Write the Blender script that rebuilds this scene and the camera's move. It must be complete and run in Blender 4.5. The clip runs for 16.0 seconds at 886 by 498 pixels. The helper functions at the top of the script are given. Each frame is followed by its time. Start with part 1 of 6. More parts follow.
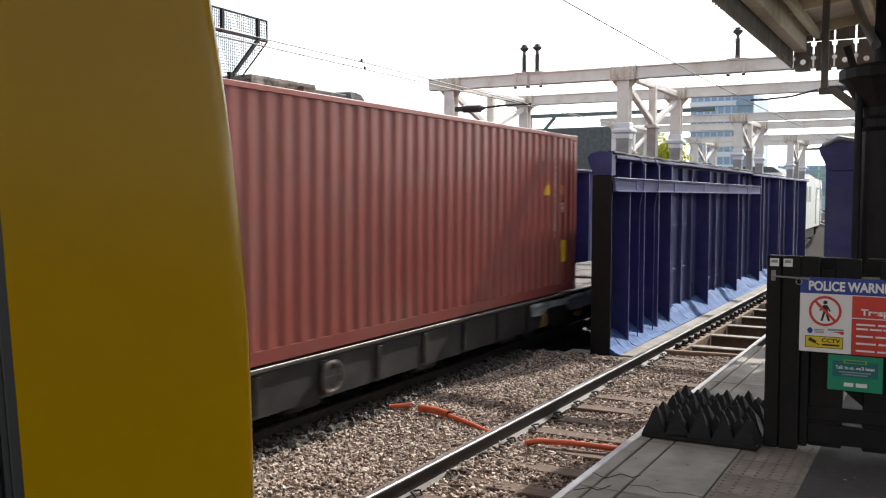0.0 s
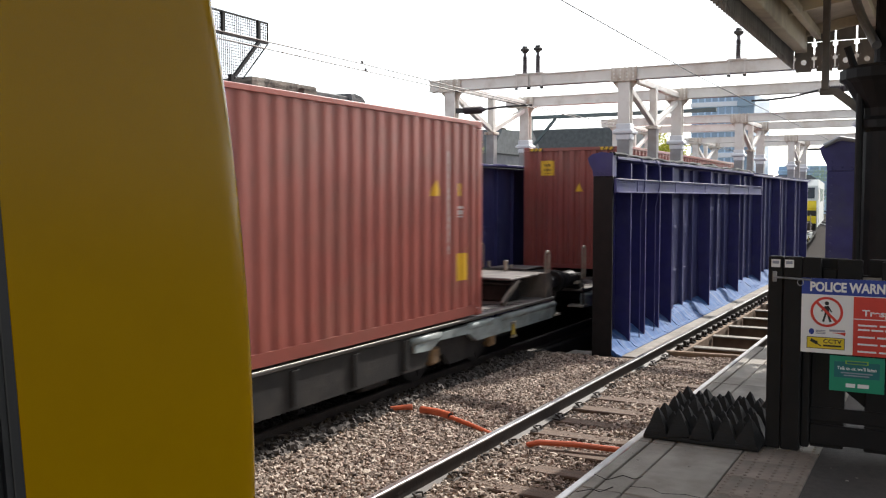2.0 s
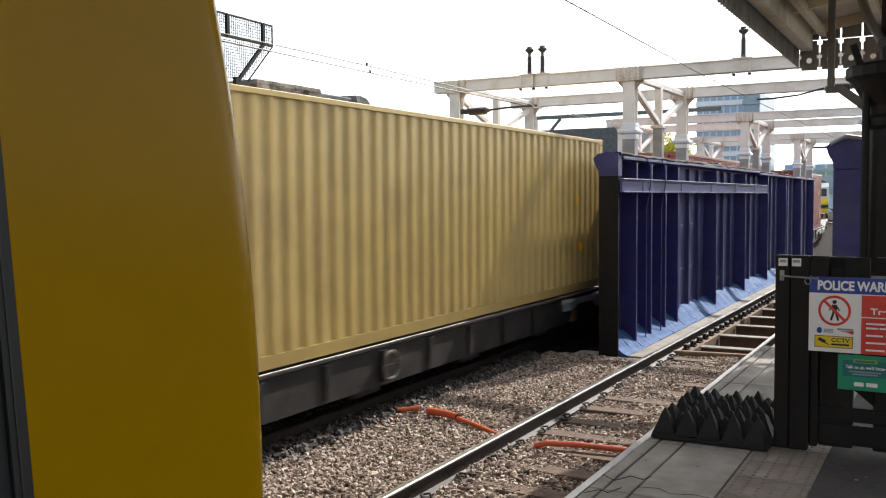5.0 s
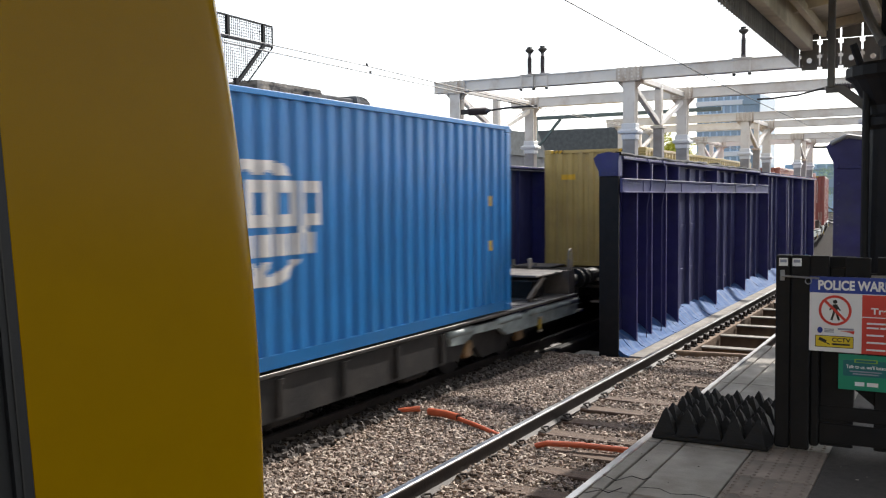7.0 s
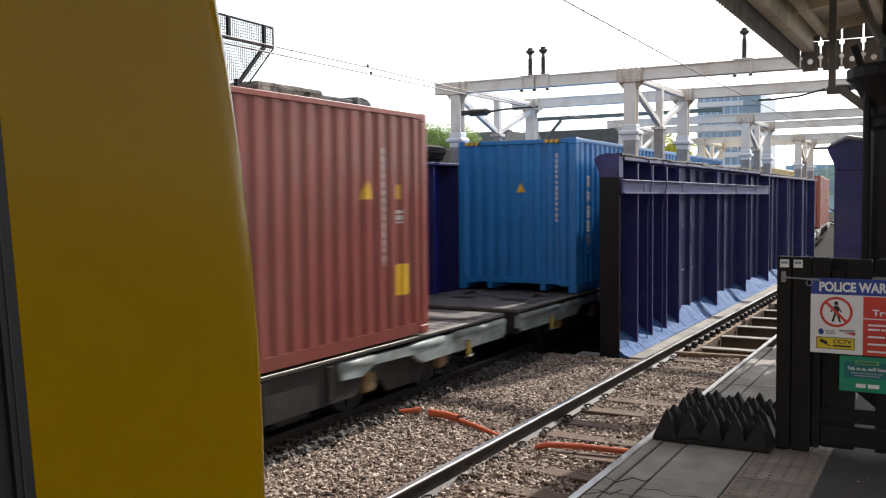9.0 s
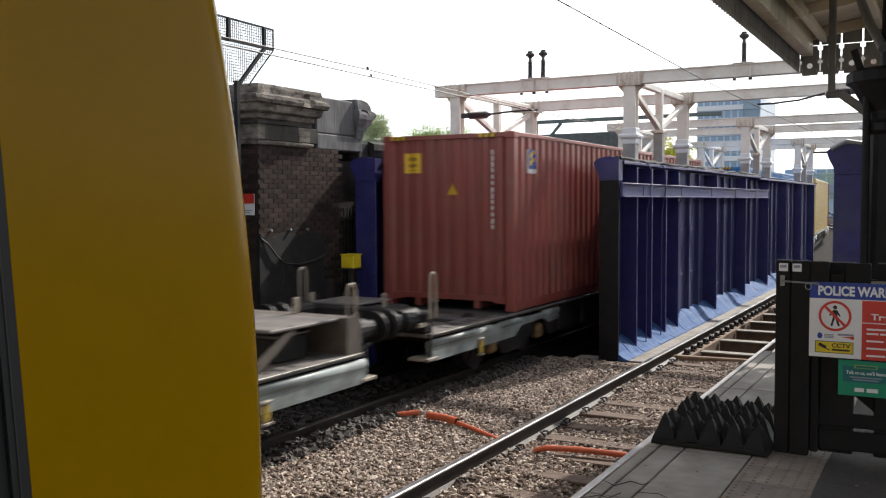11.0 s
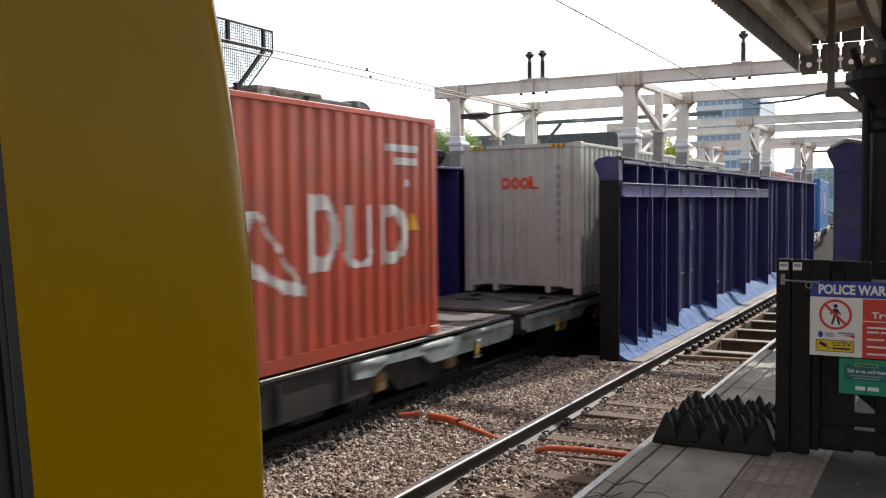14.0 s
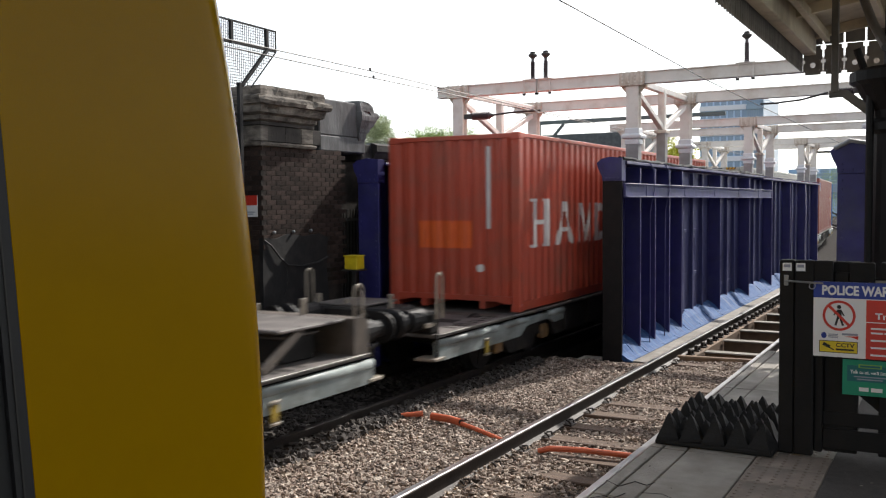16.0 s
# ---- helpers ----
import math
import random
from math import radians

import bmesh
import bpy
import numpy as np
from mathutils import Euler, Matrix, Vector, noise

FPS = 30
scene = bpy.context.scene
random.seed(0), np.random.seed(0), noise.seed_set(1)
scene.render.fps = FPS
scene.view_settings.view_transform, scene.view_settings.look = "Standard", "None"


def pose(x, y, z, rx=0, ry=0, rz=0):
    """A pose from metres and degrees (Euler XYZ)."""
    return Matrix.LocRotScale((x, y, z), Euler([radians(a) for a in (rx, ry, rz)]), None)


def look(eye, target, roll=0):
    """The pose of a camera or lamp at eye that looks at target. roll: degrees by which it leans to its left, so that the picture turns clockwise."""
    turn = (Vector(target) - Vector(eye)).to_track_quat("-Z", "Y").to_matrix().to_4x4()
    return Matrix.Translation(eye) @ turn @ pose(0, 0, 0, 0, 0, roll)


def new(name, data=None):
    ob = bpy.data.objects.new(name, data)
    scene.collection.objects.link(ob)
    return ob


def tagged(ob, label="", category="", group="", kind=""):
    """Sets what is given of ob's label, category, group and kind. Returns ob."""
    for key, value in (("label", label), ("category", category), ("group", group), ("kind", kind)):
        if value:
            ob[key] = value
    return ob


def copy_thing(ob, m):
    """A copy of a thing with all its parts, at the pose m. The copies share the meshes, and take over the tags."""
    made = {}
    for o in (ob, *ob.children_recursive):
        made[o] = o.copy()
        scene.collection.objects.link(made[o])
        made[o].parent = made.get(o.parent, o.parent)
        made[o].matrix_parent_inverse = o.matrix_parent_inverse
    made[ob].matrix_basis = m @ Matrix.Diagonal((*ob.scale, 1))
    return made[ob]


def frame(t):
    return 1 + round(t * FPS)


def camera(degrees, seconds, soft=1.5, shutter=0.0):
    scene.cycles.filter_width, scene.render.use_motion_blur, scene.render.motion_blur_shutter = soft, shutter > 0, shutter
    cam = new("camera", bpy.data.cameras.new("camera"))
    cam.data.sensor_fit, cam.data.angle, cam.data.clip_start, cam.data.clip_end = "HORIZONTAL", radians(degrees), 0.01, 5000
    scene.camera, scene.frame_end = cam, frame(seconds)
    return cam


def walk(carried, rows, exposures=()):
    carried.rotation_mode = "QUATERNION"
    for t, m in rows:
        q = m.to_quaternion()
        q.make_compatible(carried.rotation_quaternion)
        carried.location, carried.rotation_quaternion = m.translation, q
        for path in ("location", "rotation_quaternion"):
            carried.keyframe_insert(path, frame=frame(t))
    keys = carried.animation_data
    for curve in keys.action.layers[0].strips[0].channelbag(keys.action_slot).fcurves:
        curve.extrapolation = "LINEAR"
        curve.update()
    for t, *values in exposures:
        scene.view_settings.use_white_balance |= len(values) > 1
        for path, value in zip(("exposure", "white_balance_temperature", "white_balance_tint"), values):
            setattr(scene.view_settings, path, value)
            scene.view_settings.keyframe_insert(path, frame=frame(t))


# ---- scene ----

# ---- camera: seconds, yaw, pitch, lean in degrees, small sway in metres ----
cam = camera(51.71, 16.0, soft=1.2, shutter=0.5)
EYE_Z = 1.8
HELD = [
    (0.0, 28.699, -3.345, 0.179, 0.003, -0.006, -0.004),
    (0.5, 28.705, -3.352, -0.031, -0.001, -0.005, 0.002),
    (1.0, 28.593, -3.299, 0.176, -0.001, -0.003, -0.001),
    (1.5, 28.635, -3.304, 0.168, -0.000, 0.000, 0.005),
    (2.0, 28.771, -3.265, 0.024, 0.003, -0.006, -0.000),
    (2.5, 28.852, -3.317, -0.057, -0.005, 0.000, -0.000),
    (3.0, 28.907, -3.295, -0.031, 0.001, 0.002, -0.002),
    (3.5, 28.974, -3.257, -0.007, 0.000, 0.000, 0.000),
    (4.0, 29.004, -3.262, -0.254, 0.000, -0.001, 0.002),
    (6.5, 29.158, -3.142, -0.448, -0.003, -0.005, -0.001),
    (7.0, 29.153, -3.172, -0.497, -0.001, -0.004, 0.001),
    (7.5, 29.211, -3.201, -0.539, 0.002, 0.003, 0.005),
    (8.0, 29.139, -3.143, -0.367, -0.001, -0.000, 0.003),
    (8.5, 29.162, -3.118, -0.328, -0.001, -0.003, 0.000),
    (9.0, 29.187, -3.123, -0.479, -0.004, -0.003, 0.005),
    (11.5, 29.144, -2.932, -0.229, -0.001, 0.002, 0.003),
    (12.0, 29.148, -2.920, -0.393, 0.001, 0.001, 0.003),
    (12.5, 29.099, -2.884, -0.425, 0.002, -0.005, 0.001),
    (13.0, 29.156, -2.904, -0.377, -0.003, 0.002, 0.003),
    (13.5, 29.169, -2.886, -0.360, -0.003, 0.003, 0.002),
    (14.0, 29.174, -2.889, -0.560, 0.000, -0.002, 0.001),
    (14.5, 29.200, -2.882, -0.495, -0.003, 0.004, 0.002),
    (15.0, 29.243, -2.875, -0.437, -0.002, 0.003, 0.004),
    (15.5, 29.309, -2.887, -0.486, -0.003, 0.005, 0.003),
    (16.0, 29.355, -2.880, -0.474, -0.002, 0.005, 0.001),
]


def held_pose(yaw, pitch, lean, dx, dy, dz):
    return pose(dx, dy, EYE_Z + dz, 90 + pitch, 0, yaw) @ pose(0, 0, 0, 0, 0, lean)


walk(cam, [(t, held_pose(*q)) for t, *q in HELD], [(0.0, 0.45), (4.0, 0.45), (7.0, 0.38), (9.0, 0.34), (11.5, 0.22), (16.0, 0.2)])

# ---- light ----
SUN_ELEVATION, SUN_BEARING = 40.0, 12.5      # degrees; bearing from the track's far direction towards the right
world = bpy.data.worlds.new("sky")
scene.world = world
world.use_nodes = True
wn = world.node_tree.nodes
sky = wn.new("ShaderNodeTexSky")
sky.sky_type, sky.sun_disc = "NISHITA", False
sky.sun_elevation, sky.sun_rotation = radians(SUN_ELEVATION), radians(SUN_BEARING)
sky.air_density, sky.dust_density = 1.0, 1.5
haze = wn.new("ShaderNodeHueSaturation")
haze.inputs["Saturation"].default_value, haze.inputs["Value"].default_value = 0.3, 1.43
world.node_tree.links.new(sky.outputs[0], haze.inputs["Color"])
world.node_tree.links.new(haze.outputs[0], wn["Background"].inputs[0])
wn["Background"].inputs[1].default_value = 0.15
sun = new("sun", bpy.data.lights.new("sun", "SUN"))
sun.data.energy, sun.data.angle, sun.data.color = 5.0, radians(0.6), (1.0, 0.95, 0.88)
ce, se = math.cos(radians(SUN_ELEVATION)), math.sin(radians(SUN_ELEVATION))
sun.matrix_world = look((60 * ce * math.sin(radians(SUN_BEARING)), 60 * ce * math.cos(radians(SUN_BEARING)), 60 * se), (0, 0, 0))


# ---- materials ----
def surf(name, c1, c2=None, scale=3.0, rough=0.6, metal=0.0, bump=0.2, bscale=40.0, dirt=None, dirt_scale=0.8, dirt_amount=0.45, spec=0.5, per_piece=0.0, coat=0.0, stretch=(1, 1, 1)):
    """A procedural surface: two tones of grain, stains at a larger scale, fine relief."""
    m = bpy.data.materials.new(name)
    m.use_nodes = True
    nt = m.node_tree
    N, L = nt.nodes, nt.links
    b = N["Principled BSDF"]
    b.inputs["Roughness"].default_value = rough
    b.inputs["Metallic"].default_value = metal
    b.inputs["Specular IOR Level"].default_value = spec
    b.inputs["Coat Weight"].default_value = coat
    c2 = c2 or tuple(0.75 * c for c in c1)
    tc = N.new("ShaderNodeTexCoord")
    mp = N.new("ShaderNodeMapping")
    mp.inputs["Scale"].default_value = stretch
    L.new(tc.outputs["Object"], mp.inputs[0])
    n1 = N.new("ShaderNodeTexNoise")
    n1.inputs["Scale"].default_value, n1.inputs["Detail"].default_value = scale, 6
    L.new(mp.outputs[0], n1.inputs["Vector"])
    r1 = N.new("ShaderNodeValToRGB")
    r1.color_ramp.elements[0].position, r1.color_ramp.elements[1].position = 0.32, 0.68
    r1.color_ramp.elements[0].color, r1.color_ramp.elements[1].color = (*c2, 1), (*c1, 1)
    L.new(n1.outputs[0], r1.inputs[0])
    out = r1.outputs[0]
    if dirt:
        n2 = N.new("ShaderNodeTexNoise")
        n2.inputs["Scale"].default_value, n2.inputs["Detail"].default_value = dirt_scale, 8
        n2.inputs["Roughness"].default_value = 0.65
        L.new(mp.outputs[0], n2.inputs["Vector"])
        r2 = N.new("ShaderNodeValToRGB")
        r2.color_ramp.elements[0].position, r2.color_ramp.elements[1].position = 0.48, 0.72
        r2.color_ramp.elements[1].color = (dirt_amount * 2, dirt_amount * 2, dirt_amount * 2, 1)
        L.new(n2.outputs[0], r2.inputs[0])
        mx = N.new("ShaderNodeMix")
        mx.data_type = "RGBA"
        L.new(r2.outputs[0], mx.inputs[0])
        L.new(out, mx.inputs[6])
        mx.inputs[7].default_value = (*dirt, 1)
        out = mx.outputs[2]
    if per_piece:
        oi = N.new("ShaderNodeObjectInfo")
        hv = N.new("ShaderNodeHueSaturation")
        ma = N.new("ShaderNodeMapRange")
        ma.inputs[3].default_value, ma.inputs[4].default_value = 1 - per_piece, 1 + per_piece
        L.new(oi.outputs["Random"], ma.inputs[0])
        L.new(ma.outputs[0], hv.inputs["Value"])
        L.new(out, hv.inputs["Color"])
        out = hv.outputs[0]
    L.new(out, b.inputs["Base Color"])
    if bump:
        n3 = N.new("ShaderNodeTexNoise")
        n3.inputs["Scale"].default_value, n3.inputs["Detail"].default_value = bscale, 5
        L.new(mp.outputs[0], n3.inputs["Vector"])
        bp = N.new("ShaderNodeBump")
        bp.inputs["Strength"].default_value, bp.inputs["Distance"].default_value = bump, 0.01
        L.new(n3.outputs[0], bp.inputs["Height"])
        L.new(bp.outputs[0], b.inputs["Normal"])
    return m


def stone_surf(name, tones):
    """Loose stones, each of its own tone."""
    m = surf(name, tones[0], rough=0.9, bump=0.5, bscale=60)
    N, L = m.node_tree.nodes, m.node_tree.links
    g = N.new("ShaderNodeNewGeometry")
    r = N.new("ShaderNodeValToRGB")
    r.color_ramp.interpolation = "LINEAR"
    while len(r.color_ramp.elements) < len(tones):
        r.color_ramp.elements.new(0.5)
    for i, c in enumerate(tones):
        r.color_ramp.elements[i].position = i / (len(tones) - 1)
        r.color_ramp.elements[i].color = (*c, 1)
    L.new(g.outputs["Random Per Island"], r.inputs[0])
    L.new(r.outputs[0], N["Principled BSDF"].inputs["Base Color"])
    return m


M = dict(
    yellow=surf("cab_yellow", (0.315, 0.174, 0.0), (0.295, 0.162, 0.0), 1.5, 0.2, bump=0.012, bscale=5, dirt=(0.27, 0.148, 0.0), dirt_scale=2.6, dirt_amount=0.22, spec=0.1),
    rubber=surf("black_rubber", (0.012, 0.012, 0.013), rough=0.55, bump=0.1),
    black=surf("black_paint", (0.008, 0.008, 0.009), (0.013, 0.012, 0.012), 6, 0.55, bump=0.25, bscale=30, dirt=(0.02, 0.018, 0.017), dirt_scale=2.0, dirt_amount=0.2, spec=0.2),
    navy=surf("navy_paint", (0.027, 0.026, 0.15), (0.017, 0.017, 0.1), 4, 0.5, bump=0.15, bscale=25, dirt=(0.05, 0.055, 0.09), dirt_scale=1.6, dirt_amount=0.3),
    navy_pale=surf("faded_blue_paint", (0.05, 0.053, 0.175), (0.036, 0.038, 0.13), 4, 0.6, bump=0.2, bscale=25, dirt=(0.06, 0.06, 0.08), dirt_amount=0.3),
    trough=surf("blue_sheet", (0.055, 0.14, 0.33), (0.018, 0.062, 0.2), 14, 0.75, bump=0.8, bscale=22, spec=0.2, dirt=(0.2, 0.24, 0.3), dirt_scale=9, dirt_amount=0.35, stretch=(.25, 1, .25)),
    steel_white=surf("off_white_steel", (0.78, 0.74, 0.69), (0.7, 0.66, 0.61), 3, 0.5, bump=0.15, dirt=(0.36, 0.24, 0.16), dirt_scale=2.2, dirt_amount=0.22),
    collar=surf("white_wrap", (0.72, 0.73, 0.75), (0.65, 0.66, 0.7), 5, 0.4, bump=0.3, bscale=18),
    green_steel=surf("green_grey_steel", (0.10, 0.14, 0.14), rough=0.5),
    insulator=surf("brown_porcelain", (0.085, 0.07, 0.075), rough=0.25, bump=0.05),
    rail=surf("rusty_rail", (0.035, 0.025, 0.02), (0.02, 0.016, 0.014), 8, 0.6, 0.3, bump=0.3),
    rail_top=surf("polished_rail", (0.62, 0.61, 0.6), (0.5, 0.49, 0.48), 5, 0.3, 1.0, bump=0.05),
    sleeper=surf("weathered_sleeper", (0.135, 0.085, 0.056), (0.075, 0.049, 0.035), 3, 0.85, bump=0.7, bscale=20, dirt=(0.115, 0.075, 0.052), dirt_amount=0.45, stretch=(0.4, 4, 4)),
    timber=surf("rusty_bearer", (0.24, 0.16, 0.1), (0.17, 0.11, 0.07), 4, 0.85, bump=0.4, dirt=(0.08, 0.06, 0.05), dirt_amount=0.4),
    bed=surf("ballast_bed", (0.06, 0.05, 0.043), (0.03, 0.025, 0.022), 25, 0.95, bump=1.0, bscale=30),
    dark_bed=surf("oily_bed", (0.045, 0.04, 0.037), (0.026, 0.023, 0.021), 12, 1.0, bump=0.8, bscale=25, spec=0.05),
    stones=stone_surf("ballast_stones", [(0.05, 0.037, 0.03), (0.24, 0.185, 0.147), (0.46, 0.385, 0.32), (0.12, 0.085, 0.066), (0.31, 0.23, 0.185), (0.56, 0.48, 0.4)]),
    stones_dark=stone_surf("near_black_stones", [(0.04, 0.034, 0.031), (0.065, 0.056, 0.05), (0.1, 0.086, 0.078)]),
    orange=surf("orange_conduit", (0.62, 0.13, 0.05), (0.5, 0.1, 0.04), 6, 0.5, bump=0.1, dirt=(0.3, 0.15, 0.1), dirt_amount=0.3),
    coping=surf("concrete_coping", (0.32, 0.295, 0.26), (0.23, 0.21, 0.185), 5, 0.85, bump=0.35, bscale=50, dirt=(0.15, 0.135, 0.115), dirt_scale=1.4, dirt_amount=0.4, per_piece=0.1),
    tactile=surf("tactile_slab", (0.29, 0.24, 0.2), (0.2, 0.165, 0.14), 6, 0.85, bump=0.3, dirt=(0.08, 0.07, 0.06), dirt_amount=0.4, per_piece=0.06),
    asphalt=surf("platform_asphalt", (0.055, 0.05, 0.046), (0.036, 0.033, 0.031), 18, 0.9, bump=0.5, bscale=90, dirt=(0.085, 0.077, 0.07), dirt_amount=0.35),
    joint=surf("dark_joint", (0.03, 0.028, 0.026), rough=0.95),
    spike=surf("spike_rubber", (0.013, 0.013, 0.014), (0.02, 0.02, 0.02), 5, 0.7, bump=0.3, spec=0.2),
    blue_sign=surf("sign_blue", (0.02, 0.05, 0.32), rough=0.35, bump=0.02),
    white_sign=surf("sign_white", (0.78, 0.78, 0.78), (0.74, 0.74, 0.75), rough=0.35, bump=0.02),
    red_sign=surf("sign_red", (0.68, 0.05, 0.03), rough=0.35, bump=0.02),
    yellow_sign=surf("sign_yellow", (0.8, 0.6, 0.02), rough=0.4, bump=0.02),
    green_sign=surf("sign_green", (0.01, 0.28, 0.16), rough=0.35, bump=0.02),
    teal_sign=surf("sign_teal", (0.01, 0.15, 0.16), rough=0.35, bump=0.02),
    lime_sign=surf("sign_lime", (0.25, 0.45, 0.06), rough=0.4, bump=0.02),
    ink=surf("sign_ink", (0.015, 0.015, 0.015), rough=0.5, bump=0.0),
    grey_ink=surf("sign_grey", (0.3, 0.32, 0.4), rough=0.5, bump=0.0),
    cream=surf("cream_timber", (0.8, 0.72, 0.55), (0.7, 0.62, 0.46), 4, 0.6, bump=0.2, dirt=(0.2, 0.16, 0.1), dirt_amount=0.35),
    valance=surf("grimy_valance", (0.22, 0.205, 0.18), (0.13, 0.12, 0.105), 4, 0.7, bump=0.3, per_piece=0.2),
    brick=surf("sooty_brick", (0.046, 0.03, 0.024), (0.022, 0.017, 0.015), 9, 0.92, bump=0.6, bscale=45, dirt=(0.016, 0.014, 0.014), dirt_scale=1.6, dirt_amount=0.5, per_piece=0.45, spec=0.2),
    mortar=surf("sooty_mortar", (0.05, 0.041, 0.035), (0.022, 0.019, 0.017), 5, 0.95, bump=0.6, dirt=(0.014, 0.013, 0.012), dirt_scale=1.4, dirt_amount=0.5, spec=0.2),
    stone=surf("sooty_stone", (0.27, 0.24, 0.205), (0.07, 0.062, 0.055), 4.5, 0.92, bump=0.8, bscale=26, dirt=(0.02, 0.018, 0.017), dirt_scale=3.2, dirt_amount=0.48, stretch=(1, .6, 2.2), spec=0.2),
    soot=surf("soot_black_stone", (0.045, 0.04, 0.036), (0.018, 0.016, 0.015), 3, 0.95, bump=0.6, bscale=18, dirt=(0.13, 0.115, 0.1), dirt_scale=2.2, dirt_amount=0.3),
    parapet=surf("streaked_stone", (0.16, 0.16, 0.162), (0.075, 0.075, 0.077), 3, 0.9, bump=0.5, bscale=18, dirt=(0.03, 0.029, 0.028), dirt_scale=1.6, dirt_amount=0.45, stretch=(1.5, 1.5, .5)),
    galv=surf("galvanised", (0.35, 0.36, 0.37), (0.28, 0.29, 0.3), 6, 0.4, 0.7, bump=0.1),
    dark_steel=surf("dark_steel", (0.035, 0.033, 0.032), (0.05, 0.045, 0.04), 5, 0.55, 0.3, bump=0.2),
    wagon_grey=surf("pale_wagon_grey", (0.3, 0.34, 0.335), (0.15, 0.175, 0.175), 4, 0.5, bump=0.25, dirt=(0.07, 0.062, 0.055), dirt_scale=2.2, dirt_amount=0.48, stretch=(1, .6, 1)),
    wagon_dark=surf("grimy_underframe", (0.019, 0.017, 0.016), (0.011, 0.01, 0.0095), 4, 0.7, bump=0.4, dirt=(0.042, 0.035, 0.03), dirt_scale=2, dirt_amount=0.35, spec=0.3),
    deck=surf("wagon_deck", (0.16, 0.14, 0.13), (0.09, 0.08, 0.075), 3, 0.7, bump=0.3, dirt=(0.05, 0.045, 0.04), dirt_scale=1.2, dirt_amount=0.5),
    bare_edge=surf("worn_steel_edge", (0.34, 0.33, 0.31), (0.1, 0.095, 0.09), 5, 0.5, 0.5, bump=0.3, dirt=(0.06, 0.05, 0.045), dirt_scale=2.5, dirt_amount=0.45, stretch=(1, .5, 1)),
    brown_steel=surf("dusty_brown_steel", (0.12, 0.095, 0.075), (0.055, 0.046, 0.04), 4, 0.7, bump=0.3, dirt=(0.05, 0.042, 0.036), dirt_scale=2.5, dirt_amount=0.4),
    tie_yellow=surf("worn_yellow_paint", (0.5, 0.36, 0.04), (0.34, 0.23, 0.04), 8, 0.55, bump=0.2, dirt=(0.12, 0.08, 0.04), dirt_scale=6, dirt_amount=0.4),
    handrail=surf("dusty_cream_handrail", (0.34, 0.3, 0.24), (0.24, 0.2, 0.16), 8, 0.6, bump=0.1),
    tar=surf("black_tar_render", (0.009, 0.009, 0.009), (0.005, 0.005, 0.0055), 3, 0.85, bump=0.5, bscale=9, dirt=(0.035, 0.032, 0.03), dirt_scale=2.4, dirt_amount=0.3),
    # Girder navy made paler: sky light on the web is put into it.
    web_skylit=surf("skylit_blue_web", (0.05, 0.053, 0.16), (0.03, 0.032, 0.115), 3, 0.6, bump=0.2, bscale=20, dirt=(0.075, 0.08, 0.15), dirt_scale=1.2, dirt_amount=0.35, stretch=(1, 1, .4)),
    vivid_blue=surf("vivid_blue_paint", (0.022, 0.022, 0.235), (0.015, 0.015, 0.16), 5, 0.45, bump=0.15, dirt=(0.045, 0.05, 0.13), dirt_amount=0.3),
    rusty_white=surf("rust_streaked_white_steel", (0.72, 0.66, 0.58), (0.55, 0.47, 0.39), 4, 0.6, bump=0.2, dirt=(0.22, 0.11, 0.05), dirt_scale=7, dirt_amount=0.45, stretch=(1, 1, .35)),
    post_grey=surf("grey_primer", (0.36, 0.35, 0.35), (0.28, 0.27, 0.27), 5, 0.6, bump=0.2, dirt=(0.18, 0.13, 0.1), dirt_amount=0.3),
    rusty=surf("yellow_rust", (0.22, 0.12, 0.04), (0.1, 0.06, 0.03), 6, 0.7),
    glass=surf("dark_glass", (0.02, 0.03, 0.04), rough=0.08, bump=0.0, spec=0.8),
    # Leaf greens are lightened: backlight and distant haze are put into the colour.
    leaf=surf("leaf", (0.42, 0.54, 0.2), (0.26, 0.37, 0.1), 3, 0.6, bump=0.0),
    leaf_hazed=surf("hazed_leaf", (0.46, 0.52, 0.3), (0.34, 0.4, 0.2), 3, 0.6, bump=0.0),
    leaf_yellow=surf("yellow_leaf", (0.6, 0.58, 0.05), (0.42, 0.44, 0.03), 3, 0.6, bump=0.0),
    bark=surf("bark", (0.1, 0.075, 0.055), rough=0.9, bump=0.6),
    slate=surf("roof_slate", (0.11, 0.12, 0.125), (0.07, 0.078, 0.082), 3, 0.75, bump=0.3),
    render_wall=surf("grey_render", (0.2, 0.2, 0.21), (0.16, 0.16, 0.17), 2, 0.8),
    ground=surf("dull_ground", (0.09, 0.085, 0.075), (0.05, 0.05, 0.045), 0.3, 0.95, bump=0.4, bscale=4),
    # Far building colours are lightened: distance haze is put into them.
    hazed_blue=surf("hazed_cladding", (0.5, 0.66, 0.82), (0.44, 0.6, 0.78), 0.2, 0.4),
    hazed_white=surf("hazed_band", (0.85, 0.86, 0.88), (0.78, 0.8, 0.84), 0.3, 0.6),
    hazed_glass=surf("hazed_glass", (0.3, 0.42, 0.55), (0.22, 0.32, 0.45), 0.2, 0.15, bump=0.0),
    hazed_dark=surf("hazed_dark", (0.3, 0.4, 0.5), (0.26, 0.35, 0.45), 0.3, 0.4),
    decal_white=surf("decal_white", (0.66, 0.64, 0.62), (0.55, 0.53, 0.52), 6, 0.5, bump=0.05),
